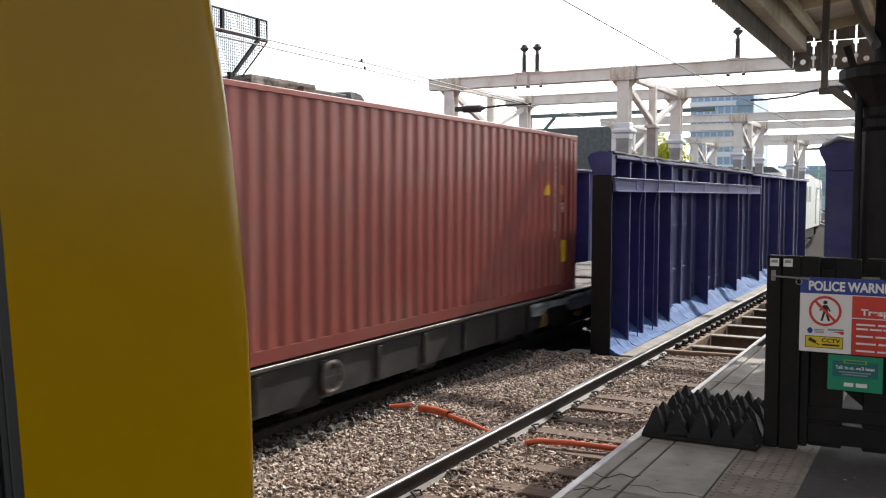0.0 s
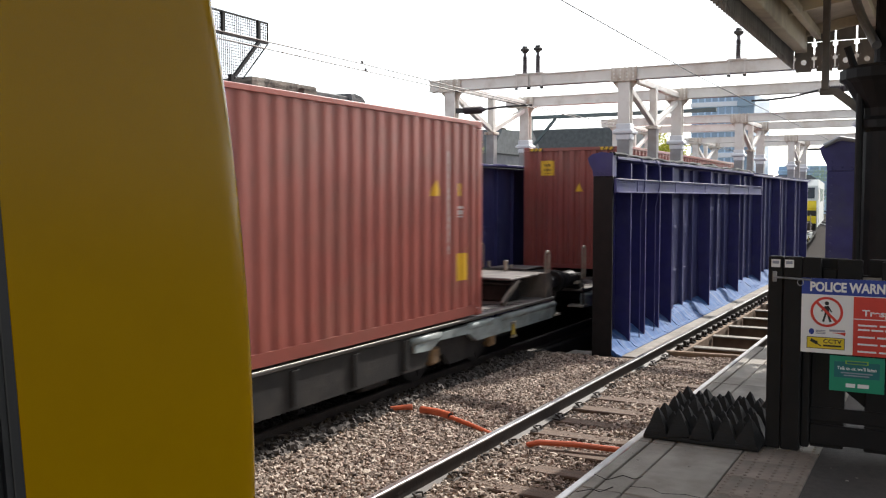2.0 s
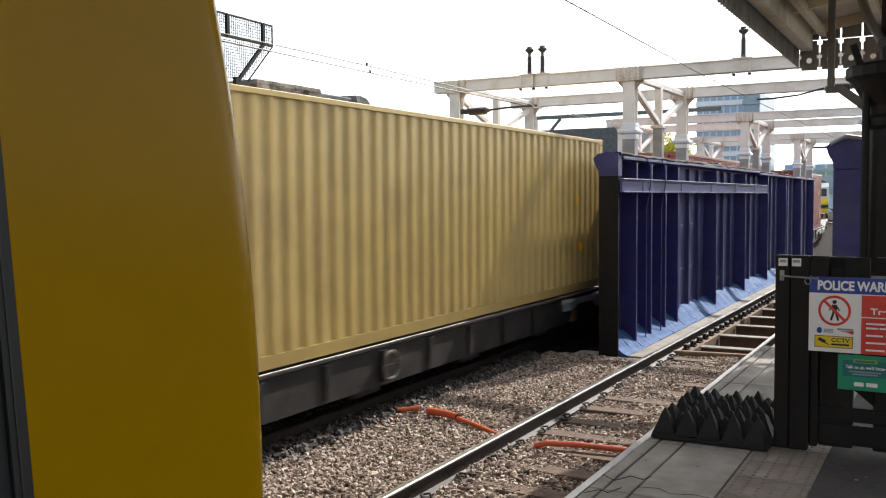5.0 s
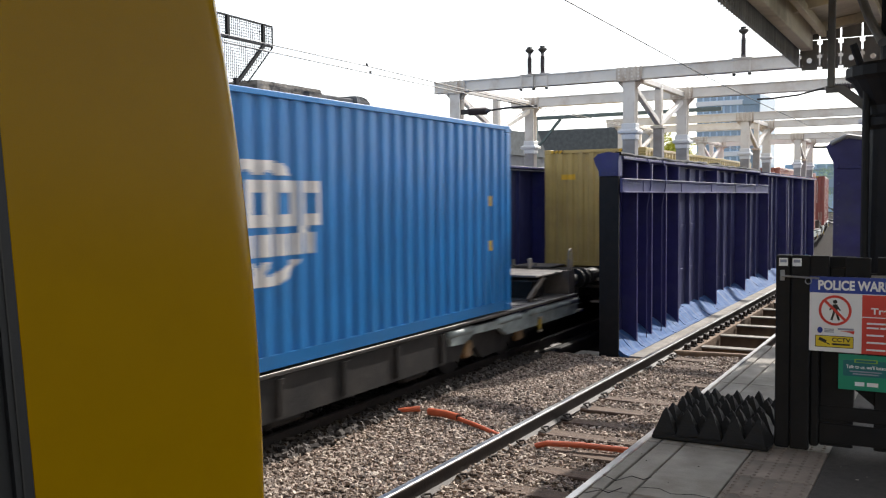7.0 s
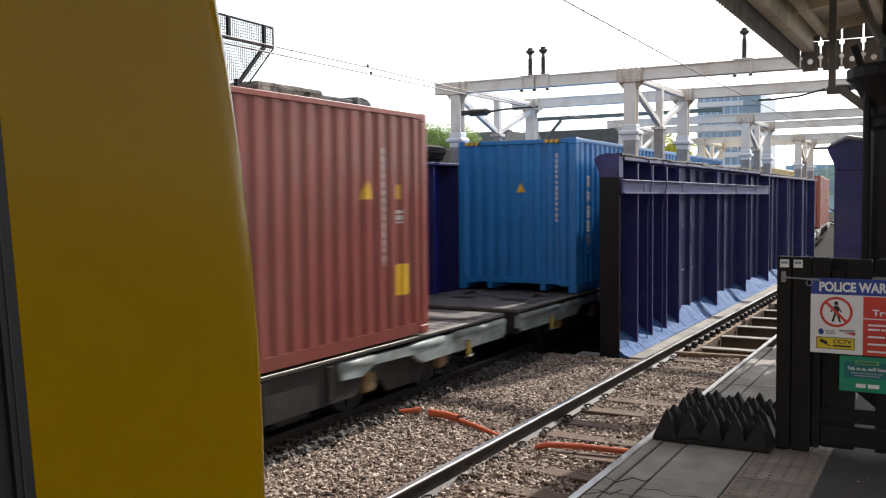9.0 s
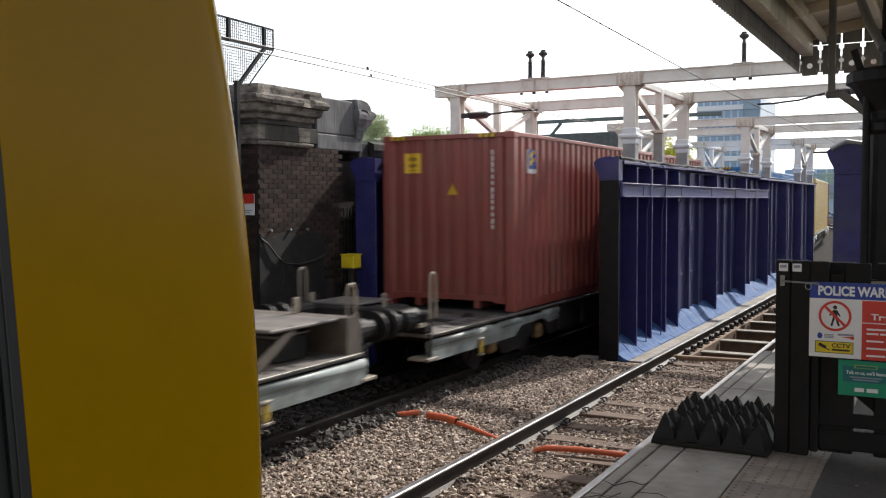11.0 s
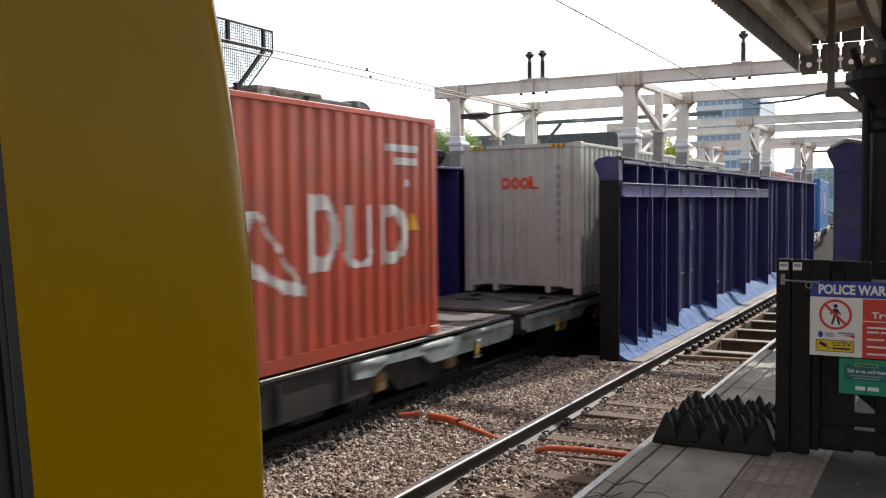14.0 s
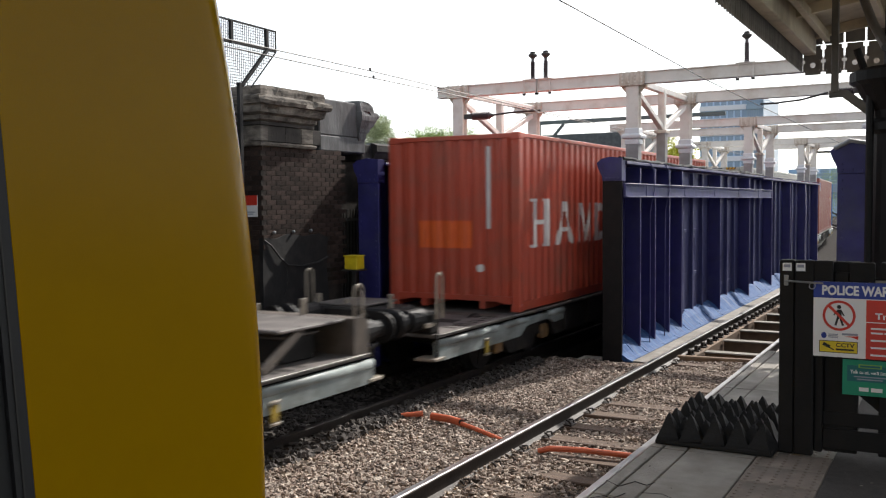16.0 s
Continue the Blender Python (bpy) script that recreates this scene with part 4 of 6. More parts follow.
def insulator(x, y, z):
    e = empty("post_insulator", pose(x, y, z), "dark ribbed porcelain post insulator on the gantry beam", "insulator", "post insulators")
    prof = [(.045, 0), (.045, .05)]
    for k in range(9):
        prof += [(.032, .06 + .032 * k), (.062, .07 + .032 * k), (.032, .085 + .032 * k)]
    part("core", lathe(prof + [(.03, .36), (.03, .4)], 12), M["insulator"], e)
    part("cap", lathe([(.03, .4), (.085, .45), (.085, .48), (.05, .5), (.05, .53)], 12), M["dark_steel"], e)
    part("base_plate", box(-.17, .17, -.13, .13, -.016, 0, .003), M["steel_white"], e)
    for s in (-1, 1):
        part("clamp", box(s * .13 - .012, s * .13 + .012, -.125, -.113, -.29, -.016), M["steel_white"], e)
        part("nut", box(s * .13 - .03, s * .13 + .03, -.14, -.1, -.31, -.27, .006), M["dark_steel"], e)


for y, b in ((16.4, 3.7), (20.1, 0), (27.0, 3.4), (30.4, 0), (37.0, 3.4), (40.4, 0)):
    gantry(y, b)
for x in (-7.2, -6.93, -3.2):
    insulator(x, 16.4, BEAM_Z1 + .018)

# registration arms and wires
def arm(x0, x1, y, z0, z1, label):
    e = empty("registration_arm", pose(0, 0, 0), label, "registration arm")
    d = x1 - x0
    part("tube", tube([(x0 + d * .35, y, z0 + .0), (x0 + d * .6, y, z0 + (z1 - z0) * .75), (x0 + d * .85, y, z1), (x1, y, z1)], .02, 8), M["dark_steel"], e)
    sheds = [(.03, 0)] + [q for k in range(9) for q in ((.085, .03 + .045 * k), (.05, .052 + .045 * k))] + [(.03, .48)]
    part("insulator", lathe(sheds, 12), M["insulator"], e).matrix_local = Matrix.Translation((x0 + d * .1, y, z0)) @ Matrix.Rotation(radians(90 if d > 0 else -90), 4, "Y")
    part("bracket", box(min(x0, x0 + d * .12), max(x0, x0 + d * .12), y - .03, y + .03, z0 - .05, z0 + .05, .006), M["dark_steel"], e)
    return e


arm(-8.65, -7.0, 16.3, 3.52, 3.56, "dark insulated registration arm holding the far contact wire")
arm(-1.6, -3.6, 19.9, 3.95, 3.8, "dark insulated registration arm holding the near contact wire")
frame_g = empty("green_frame", pose(0, 24, 0), "green-grey steel cross frame between the gantries", "frame")
part("bar", box(-10.35, -5.2, -.05, .05, 3.98, 4.08, .006), M["green_steel"], frame_g)
part("leg", box(-10.4, -10.3, -.05, .05, 2.2, 4.08, .006), M["green_steel"], frame_g)
part("brace", bar((-9.6, 0, 3.98), (-10.3, 0, 3.2), .07, .07), M["green_steel"], frame_g)


def wire(pts, label, r=.008):
    return tagged(part("overhead_wire", tube(pts, r, 5), M["dark_steel"]), label, "overhead wire", "overhead wires")


far_wire = wire([(-7.2, -5, 3.68), (-7.13, 10.6, 3.64), (-7.05, 16.4, 3.55), (-7.4, 40, 3.64), (-9, 75, 3.64)], "thin dark contact wire over the far track")
part("wire_clip", box(-7.14, -7.12, 10.64, 10.68, 3.64, 3.68, .004), M["dark_steel"], far_wire)
far_catenary = wire([(-7.3, -5, 3.66), (-7.3, 11, 3.59), (-7.25, 16.4, 3.57), (-7.4, 40, 3.6)], "thin dark catenary wire over the far track")
part("wire_clip", box(-7.31, -7.29, 10.98, 11.02, 3.59, 3.63, .004), M["dark_steel"], far_catenary)
wire([(-3.7, -5, 4.1), (-3.62, 9.2, 3.88), (-3.6, 15, 3.77), (-3.6, 19.9, 3.75), (-3.75, 40, 3.86), (-5.4, 80, 3.86)], "thin dark contact wire over the near track")

# ---- abutment pier beyond the far track ----
PX = -9.15
pier = empty("abutment_pier", pose(0, 0, 0), "soot-blackened brick pier with a weathered stone cornice", "pier", kind="structure")
PIER_Y0, PIER_Y1 = 10.7, 11.95
part("core", box(PX - 1.2, PX - .005, PIER_Y0 + .004, 12.75, -4.9, 2.68), M["mortar"], pier)
part("wing_wall", box(PX - 1.2, PX - .5, -8, PIER_Y0 + .006, -4.9, 3.3), M["mortar"], pier)


def moulding(name, profile, mat, y0, y1, wear, seed, near=1.0, side=1.0):
    """A weathered stone moulding carried round both corners of the pier; profile gives (projection, height)."""
    rng = random.Random(seed)
    bm = bmesh.new()
    rings = []
    count = 34
    for out, z in profile:
        ring = [(PX - .6, y0 - out * near), (PX - .3, y0 - out * near)]
        ring += [(PX + out * side, y0 - out * near + (y1 - y0 + out * (1 + near)) * k / count) for k in range(count + 1)]
        ring += [(PX - .1, y1 + out), (PX - .6, y1 + out)]
        rings.append([bm.verts.new((x + rng.uniform(-wear, wear * .4), y + rng.uniform(-wear, wear), z + rng.uniform(-wear, wear * .5))) for x, y in ring])
    for r0, r1 in zip(rings, rings[1:]):
        for k in range(len(r0) - 1):
            bm.faces.new((r0[k], r0[k + 1], r1[k + 1], r1[k]))
    bm.faces.new(rings[-1])
    bm.faces.new(rings[0][::-1])
    for v in bm.verts:
        chip = math.sin(v.co.y * 7.3 + 1) * math.sin(v.co.y * 3.1) * math.sin(v.co.z * 19)
        if chip > .5 and v.co.x > PX + .08:
            v.co.x -= .05
            v.co.z += .012
    bmesh.ops.recalc_face_normals(bm, faces=bm.faces[:])
    return part(name, bm, M[mat], pier)


moulding("cornice", [(.02, 3.06), (.07, 3.085), (.075, 3.15), (.15, 3.18), (.165, 3.235), (.175, 3.29), (.23, 3.3), (.255, 3.35), (.25, 3.4), (.2, 3.43), (.16, 3.44), (.165, 3.52), (.15, 3.575), (.0, 3.6)], "stone", PIER_Y0, PIER_Y1, .007, 4)
moulding("neck_band", [(.0, 3.0), (.035, 3.005), (.04, 3.055), (.0, 3.058)], "soot", PIER_Y0, PIER_Y1, .004, 5)
moulding("string_course", [(.0, 2.682), (.05, 2.69), (.065, 2.72), (.06, 2.745), (.0, 2.755)], "stone", PIER_Y0, PIER_Y1, .005, 6)
part("frieze", box(PX - 1.2, PX + .01, PIER_Y0 + .05, 12.19, 2.757, 2.998, .008), M["soot"], pier)
part("frieze_block", box(PX - .6, PX + .022, PIER_Y0 - .01, PIER_Y0 + .16, 2.757, 2.998, .012), M["stone"], pier)
part("frieze_block", box(PX - .3, PX + .022, 11.66, PIER_Y1 + .02, 2.757, 2.998, .012), M["stone"], pier)
part("frieze_joint", box(PX + .008, PX + .0125, 11.28, 11.29, 2.76, 2.995), M["mortar"], pier)
part("parapet", box(PX - 1.2, PX - .03, 12.2, 13.5, 2.95, 3.55, .02), M["parapet"], pier)
part("parapet_base", box(PX - 1.2, PX - .015, 12.2, 13.52, 2.682, 2.945, .02), M["parapet"], pier)
part("return_wall", box(PX - 1.2, PX - .22, 12.752, 18, -4.9, 2.54), M["mortar"], pier)
moulding("parapet_cornice", [(.0, 2.9), (.03, 2.94), (.04, 3.03), (.1, 3.06), (.12, 3.12), (.2, 3.17), (.24, 3.22), (.32, 3.26), (.34, 3.34), (.3, 3.4), (.22, 3.42), (.2, 3.5), (.12, 3.57), (.0, 3.6)], "parapet", 13.3, 13.48, .006, 7, .1, .3)
part("ledge", box(PX - 1.2, PX - .1, 13.532, 17.5, 2.56, 2.86, .02), M["soot"], pier)
part("ledge_moulding", prism([(PX - .12, 2.6), (PX - .06, 2.62), (PX - .02, 2.7), (PX + .02, 2.74), (PX + .02, 2.85), (PX - .12, 2.9)], "y", 13.84, 16.5), M["soot"], pier)
brick_me, header_me = None, None
course = .075
for j in range(30):
    z = .44 + course * j
    y = PIER_Y0 + (0 if j % 2 else .115)
    while y < 12.72:
        if z > 1.25 or y > 12.25:
            if brick_me is None:
                ob = part("brick", box(-.03, .002, .003, .225, .003, .071, .002), M["brick"], pier)
                brick_me = ob.data
            else:
                ob = mesh_ob("brick", brick_me, M["brick"], pier)
            ob.location = (PX + random.uniform(-.003, -.001), y, z + random.uniform(-.002, .002))
        y += .23
    if z > 1.0:
        for i in range(2):
            if header_me is None:
                ob = part("brick", box(.003, .225, -.004, .03, .003, .071, .003), M["brick"], pier)
                header_me = ob.data
            else:
                ob = mesh_ob("brick", header_me, M["brick"], pier)
            ob.location = (PX - .235 - .23 * i + (.04 if j % 2 else -.04), PIER_Y0 + random.uniform(-.002, .004), z)
part("tarred_patch", prism([(10.69, -1.5), (12.32, -1.5), (12.34, .3), (12.29, .75), (12.33, 1.25), (12.1, 1.32), (11.7, 1.29), (11.3, 1.34), (11.0, 1.27), (10.69, 1.3)], "x", PX - .05, PX + .016), M["tar"], pier, "black tarred render patch")
warning = empty("trespass_plate", pose(PX - .22, PIER_Y0 - .02, 1.78), "small red and white plate on the brick pier", "sign")
part("plate", box(-.2, .15, 0, .012, -.165, .16), M["white_sign"], warning)
part("red_field", box(-.2, .15, -.003, 0, .01, .16), M["red_sign"], warning)
part("print_bar", box(-.15, .1, -.003, 0, -.1, -.085), M["grey_ink"], warning)
part("print_bar", box(-.15, .07, -.003, 0, -.13, -.115), M["grey_ink"], warning)
wall_cable = tagged(part("wall_cable", tube([(PX + .02, 10.72, 1.26), (PX + .04, 10.85, 1.18), (PX + .05, 11.05, .98), (PX + .05, 11.25, .85), (PX + .05, 11.6, .82), (PX + .05, 12.0, .85), (PX + .03, 12.3, .93)], .014, 6), M["rubber"]), "loose black cable slung along the wall", "cable")
part("dangling_end", tube([(PX + .05, 11.2, .87), (PX + .05, 11.22, .6), (PX + .04, 11.15, .4)], .006, 5), M["rubber"], wall_cable)
for y in (10.95, 11.42, 11.86):
    tagged(part("wall_stud", lathe([(.022, 0), (.022, .04), (.012, .05)], 8), M["galv"]), "small pale fixing on the wall", "fixing", "wall fixings").matrix_world = Matrix.Translation((PX + .004, y, 1.37)) @ Matrix.Rotation(radians(90), 4, "Y")
cabinet = empty("point_box", pose(-8.78, 12.6, -.25), "small yellow box on a dark post beside the wall", "box")
part("post", box(-.035, .035, -.035, .035, -.95, .93, .004), M["dark_steel"], cabinet)
part("mounting_plate", box(-.17, .15, -.15, .15, .93, .955, .004), M["dark_steel"], cabinet)
part("box", box(-.135, .115, -.12, .12, .956, 1.17, .015), M["yellow_sign"], cabinet)
part("lid", box(-.145, .125, -.13, .13, 1.17, 1.19, .005), M["yellow_sign"], cabinet)
fence = empty("bar_fence", pose(-9.3, 0, 0), "dark vertical bar fence beside the girder", "fence")
for k in range(9):
    part("fence_bar", box(-.012, .012, 12.82 + .1 * k, 12.845 + .1 * k, -1.0, 1.7), M["dark_steel"], fence)
part("fence_rail", box(-.02, .02, 12.8, 13.7, 1.5, 1.55), M["dark_steel"], fence)

# mesh cage on the pier
cage = empty("mesh_screen", pose(PX + .1, 0, 0), "black steel mesh screen leaning out above the pier", "screen")
part("frame_bar", bar((0, 9.6, 4.43), (0, 10.97, 4.41), .025, .025), M["black"], cage)
part("frame_bar", bar((0, 9.6, 4.12), (0, 10.97, 4.11), .03, .03), M["black"], cage)
part("frame_bar", bar((0, 10.97, 4.42), (0, 10.97, 4.1), .018, .018), M["black"], cage)
part("frame_bar", bar((0, 10.76, 4.42), (0, 10.76, 4.11), .05, .05), M["black"], cage)
part("frame_bar", bar((0, 9.99, 4.43), (0, 9.99, 4.1), .05, .05), M["black"], cage)
part("strut", bar((0, 10.76, 4.1), (0, 10.2, 3.52), .045, .045), M["black"], cage)
part("strut", bar((0, 10.97, 4.1), (0, 10.4, 3.52), .016, .016), M["black"], cage)
part("mast", box(-.03, .03, 10.12, 10.18, 1.0, 3.56), M["black"], cage)
bm = bmesh.new()
for k in range(35):
    y = 9.6 + .04 * k
    low = min(4.1, max(3.52, 3.52 + (y - 10.3) * .92))
    add_bar(bm, (0, y, low), (0, y, 4.42), .006, .006)
for k in range(24):
    z = 3.5 + .04 * k
    add_bar(bm, (0, 9.6, z), (0, min(10.97, 10.35 + (z - 3.5) * 1.05), z), .006, .006)
mw = part("wire_mesh", bm, M["black"], cage)
mw["kind"] = "stuff"

# ---- yellow cab of the train standing at the platform ----
def cab():
    """The rounded yellow nose of a passenger train: sections at rising heights, leaning back towards the roof."""
    hinge = Matrix.Translation((-2.15, 1.53, 0))
    e = empty("train_cab", hinge @ pose(0, 0, 0, 0, 0, CAB_TURN) @ hinge.inverted(), "yellow cab end of a passenger train standing at the platform", "train")
    levels = [-.45 + .115 * k for k in range(31)]
    bm = bmesh.new()
    rings = []
    for z in levels:
        lean = .062 * max(0, z - .85) ** 2 + .02 * max(0, .3 - z)
        tuck = .02 * max(0, z - 2.3) ** 2 + .02 * max(0, .2 - z)
        half, nose = 1.40 - tuck, CAB_NOSE - lean
        door = door_line(z)
        ring = []
        r1, r2 = .14, .22
        for k in range(9):
            s = k / 9
            ring.append((half - .012 * s, door + (nose - r2 - door) * s))
        for k in range(17):
            a = math.pi / 2 * k / 16
            ring.append((half - .012 - r1 + r1 * math.cos(a) ** .8, nose - r2 + (r2 - .09) * math.sin(a) ** .8))
        ring.append((half * .4, nose - .03))
        ring.append((0, nose))
        full = ring + [(-x, y) for x, y in ring[-2::-1]]
        rings.append([bm.verts.new((-3.55 + x, y, z)) for x, y in full])
    for a, b in zip(rings, rings[1:]):
        for k in range(len(a) - 1):
            bm.faces.new((a[k], a[k + 1], b[k + 1], b[k]))
    bmesh.ops.recalc_face_normals(bm, faces=bm.faces[:])
    bm.faces.new(rings[-1])
    part("nose_shell", bm, M["yellow"], e, smooth=True)

    def strip(name, x0, x1, d0, d1, mat, label=""):
        pts = [(door_line(-.45) + d0, -.45), (door_line(-.45) + d1, -.45), (door_line(3.0) + d1, 3.0), (door_line(3.0) + d0, 3.0)]
        return part(name, prism(pts, "x", x0, x1), M[mat], e, label)
    strip("door_seal", -2.175, -2.148, -.05, -.002, "rubber")
    strip("door_edge_strip", -2.15, -2.144, -.032, -.028, "dark_steel")
    strip("cab_door", -2.2, -2.165, -.8, -.052, "rubber", "black cab door")
    part("body", box(-4.95, -2.16, CAB_DOOR - 20, CAB_DOOR - .95, -.5, 2.95, .06), M["loco_white"], e, "pale body side of the train")
    part("roof", box(-4.7, -2.4, CAB_DOOR - 20, CAB_NOSE - 1.3, 2.96, 3.2, .1), M["slate"], e)
    return e


def door_line(z):
    """Where the yellow shell meets the cab door's seal: it slopes forward towards the sill."""
    return CAB_DOOR + .06 * (1.64 - z)


CAB_NOSE, CAB_DOOR, CAB_TURN = 2.5, 1.535, -11.0
cab()

# ---- far surroundings ----
def tower(x0, x1, y, z1, storeys, label, body, band):
    e = empty("office_tower", pose(0, 0, 0), label, "office building")
    z0 = -4.99
    part("wall", box(x0, x1, y, y + 14, z0, z1, .1), M[body], e)
    step = (z1 - 2) / storeys
    n = 7
    for s in range(storeys):
        zz = z1 - step * (s + 1)
        part("band", box(x0 - .1, x1 + .1, y - .25, y - .01, zz, zz + step * .38, .03), M[band], e)
        for k in range(n):
            w = (x1 - x0) / n
            part("window", box(x0 + w * k + .15, x0 + w * (k + 1) - .15, y - .08, y - .012, zz + step * .42, zz + step * .96), M["hazed_glass"], e)
    return e


tower(-36.5, -29.0, 150, 18.2, 8, "blue-glass office tower with pale floor bands", "hazed_blue", "hazed_white")
tower(-29.0, -26.5, 149, 18.0, 8, "slate-blue end block of the office tower", "hazed_dark", "hazed_dark")
tower(-26, -14, 170, 7.2, 4, "low pale-blue office block far off", "hazed_blue", "hazed_dark")


def house(x0, x1, y, depth, z_eave, z_ridge, dormers, label):
    """A terrace that faces the line, with a slate roof and dormers."""
    e = empty("terrace_house", pose(0, 0, 0), label, "house")
    part("wall", box(x0, x1, y, y + depth, -4.99, z_eave), M["render_wall"], e)
    part("roof", prism([(y - .3, z_eave), (y + 1.6, z_ridge), (y + depth - 1.6, z_ridge), (y + depth + .3, z_eave)], "x", x0 - .2, x1 + .2), M["slate"], e)
    for xx in dormers:
        dm = part("dormer", box(xx - .65, xx + .65, y + .1, y + 1.9, z_eave + .1, z_eave + 1.25, .03), M["slate"], e)
        part("window_frame", box(xx - .52, xx + .52, y + .04, y + .1, z_eave + .18, z_eave + 1.12, .01), M["white_sign"], dm)
        for i in range(2):
            for j in range(2):
                part("pane", box(xx - .44 + .46 * i, xx - .04 + .46 * i, y + .03, y + .038, z_eave + .26 + .43 * j, z_eave + .62 + .43 * j), M["glass"], dm)
    part("chimney", box(x1 - 1.6, x1 - .6, y + 3, y + 4, z_ridge, z_ridge + .25, .03), M["brick"], e)
    return e


house(-42, -29, 60, 9, 5.0, 6.8, (-39.3, -36.9, -34.6, -31.3), "grey terrace house with a slate roof and white dormer windows")
tagged(part("flat_roofed_block", box(-40, -27.5, 84, 95, -4.99, 8.4, .1), M["slate"]), "dark grey flat-roofed block far off", "building")


def tree(x, y, z, r, h, mat, seed, label, leaf=.05):
    """A tapered trunk with limbs and a loose crown of many small leaf clumps."""
    rng = random.Random(seed)
    e = empty("tree", pose(x, y, z), label, "tree")
    part("trunk", tube([(0, 0, 0), (.1, .05, h * .4), (0, .1, h * .8)], [.3, .2, .07], 8), M["bark"], e)
    for k in range(5):
        a = k * 1.25
        part("limb", tube([(0, 0, h * (.4 + .06 * k)), (r * .4 * math.cos(a), r * .4 * math.sin(a), h * .65), (r * .75 * math.cos(a), r * .75 * math.sin(a), h * .85)], [.1, .06, .03], 6), M["bark"], e)
    verts, faces = [], []
    for k in range(150):
        c = Vector((rng.gauss(0, .45), rng.gauss(0, .45), rng.gauss(0, .38))) * r + Vector((0, 0, h))
        cr = r * rng.uniform(.1, .26)
        for i in range(70):
            p = c + Vector((rng.gauss(0, 1), rng.gauss(0, 1), rng.gauss(0, .8))) * cr
            n = Vector((rng.gauss(0, 1), rng.gauss(0, 1), rng.gauss(0, 1))).normalized()
            u = n.orthogonal().normalized() * leaf
            v = n.cross(u) * .8
            b = len(verts)
            verts += [tuple(p - u), tuple(p - v * .6), tuple(p + u), tuple(p + v * .6)]
            faces.append((b, b + 1, b + 2, b + 3))
    ob = from_arrays("crown", verts, faces, M[mat], e)
    ob["kind"] = "stuff"


tree(-22.4, 34, -4.99, .62, 9.95, "leaf_hazed", 4, "small green tree behind the pier, paled by haze", .035)
tree(-25.6, 44, -4.99, 1.1, 10.1, "leaf", 6, "leafy green tree beyond the houses")
tree(-24.0, 45, -4.99, 1.0, 9.9, "leaf", 8, "leafy green tree beyond the houses")
tree(-23.0, 86, -4.99, 1.6, 10.6, "leaf_yellow", 7, "yellow-green tree past the girders", .1)
tree(-13, 130, -4.99, 4.5, 8.0, "leaf", 9, "dark green tree far down the line")
tree(-7, 140, -4.99, 4.5, 7.5, "leaf", 10, "dark green tree far down the line")
tagged(part("far_bridge", box(-40, 20, 110, 113, 2.6, 3.6, .05), M["hazed_dark"]), "dull blue footbridge far down the line", "bridge", kind="structure")
mast = empty("line_mast", pose(-12.5, 95, 0), "dark lineside mast far down the line", "mast")
part("pole", box(-.12, .12, -.12, .12, -1.05, 6.8), M["dark_steel"], mast)
part("boom", box(-.1, 9, -.1, .1, 6.3, 6.5), M["dark_steel"], mast)
part("pole", box(8.9, 9.1, -.12, .12, -1.05, 6.8), M["dark_steel"], mast)

# ---- the freight train ----
BOX_L, BOX_W, BOX_H, DECK = 12.19, 2.438, 2.85, 0.06
PITCH, WAVE = 0.276, 0.04


def side_profile(y):
    """Depth of the side corrugation at y along the container."""
    s = (y / PITCH) % 1.0
    return 0.0 if s < .34 else (s - .34) / .16 * -WAVE if s < .5 else -WAVE if s < .84 else -WAVE + (s - .84) / .16 * WAVE


def end_profile(x):
    s = (x / .256 + .5) % 1.0
    return 0.0 if s < .4 else (s - .4) / .15 * -.045 if s < .55 else -.045 if s < .85 else -.045 + (s - .85) / .15 * .045


def corrugated(length, breaks, z0, z1, prof, place):
    """A corrugated sheet; place turns (along, out, z) into the container's space."""
    us = [-length / 2]
    k = math.floor(-length / 2 / breaks[0]) - 1
    while True:
        for f in breaks[1]:
            u = (k + f) * breaks[0]
            if -length / 2 < u < length / 2:
                us.append(u)
        k += 1
        if k * breaks[0] > length / 2:
            break
    us.append(length / 2)
    bm = bmesh.new()
    cols = [(bm.verts.new(place(u, prof(u), z0)), bm.verts.new(place(u, prof(u), z1))) for u in us]
    for a, b in zip(cols, cols[1:]):
        bm.faces.new((a[0], b[0], b[1], a[1]))
    return bm


def decal(name, inside, bounds, cell, prof, place, material, parent, label=""):
    """Paint on the corrugation: small cells laid over it wherever inside(u, z) holds."""
    u0, u1, z0, z1 = bounds
    verts, faces = [], []
    nu, nz = int((u1 - u0) / cell), int((z1 - z0) / cell)
    for i in range(nu):
        a = u0 + cell * i
        run = None
        for j in range(nz + 1):
            ok = j < nz and inside(a + cell / 2, z0 + cell * (j + .5))
            if ok and run is None:
                run = j
            if not ok and run is not None:
                b = len(verts)
                for u, z in ((a, z0 + cell * run), (a + cell, z0 + cell * run), (a + cell, z0 + cell * j), (a, z0 + cell * j)):
                    verts.append(place(u, prof(u) + .006, z))
                faces.append((b, b + 1, b + 2, b + 3))
                run = None
    ob = from_arrays(name, verts, faces, material, parent, label)
    if name in ("number_strip", "weight_panel", "character_column", "lettering", "owner_mark", "owner_stripe", "faded_band", "notice_print"):
        ob["kind"] = "stuff"
    return ob


def right_side(u, out, z):
    return (BOX_W / 2 - .012 + out, u, z)


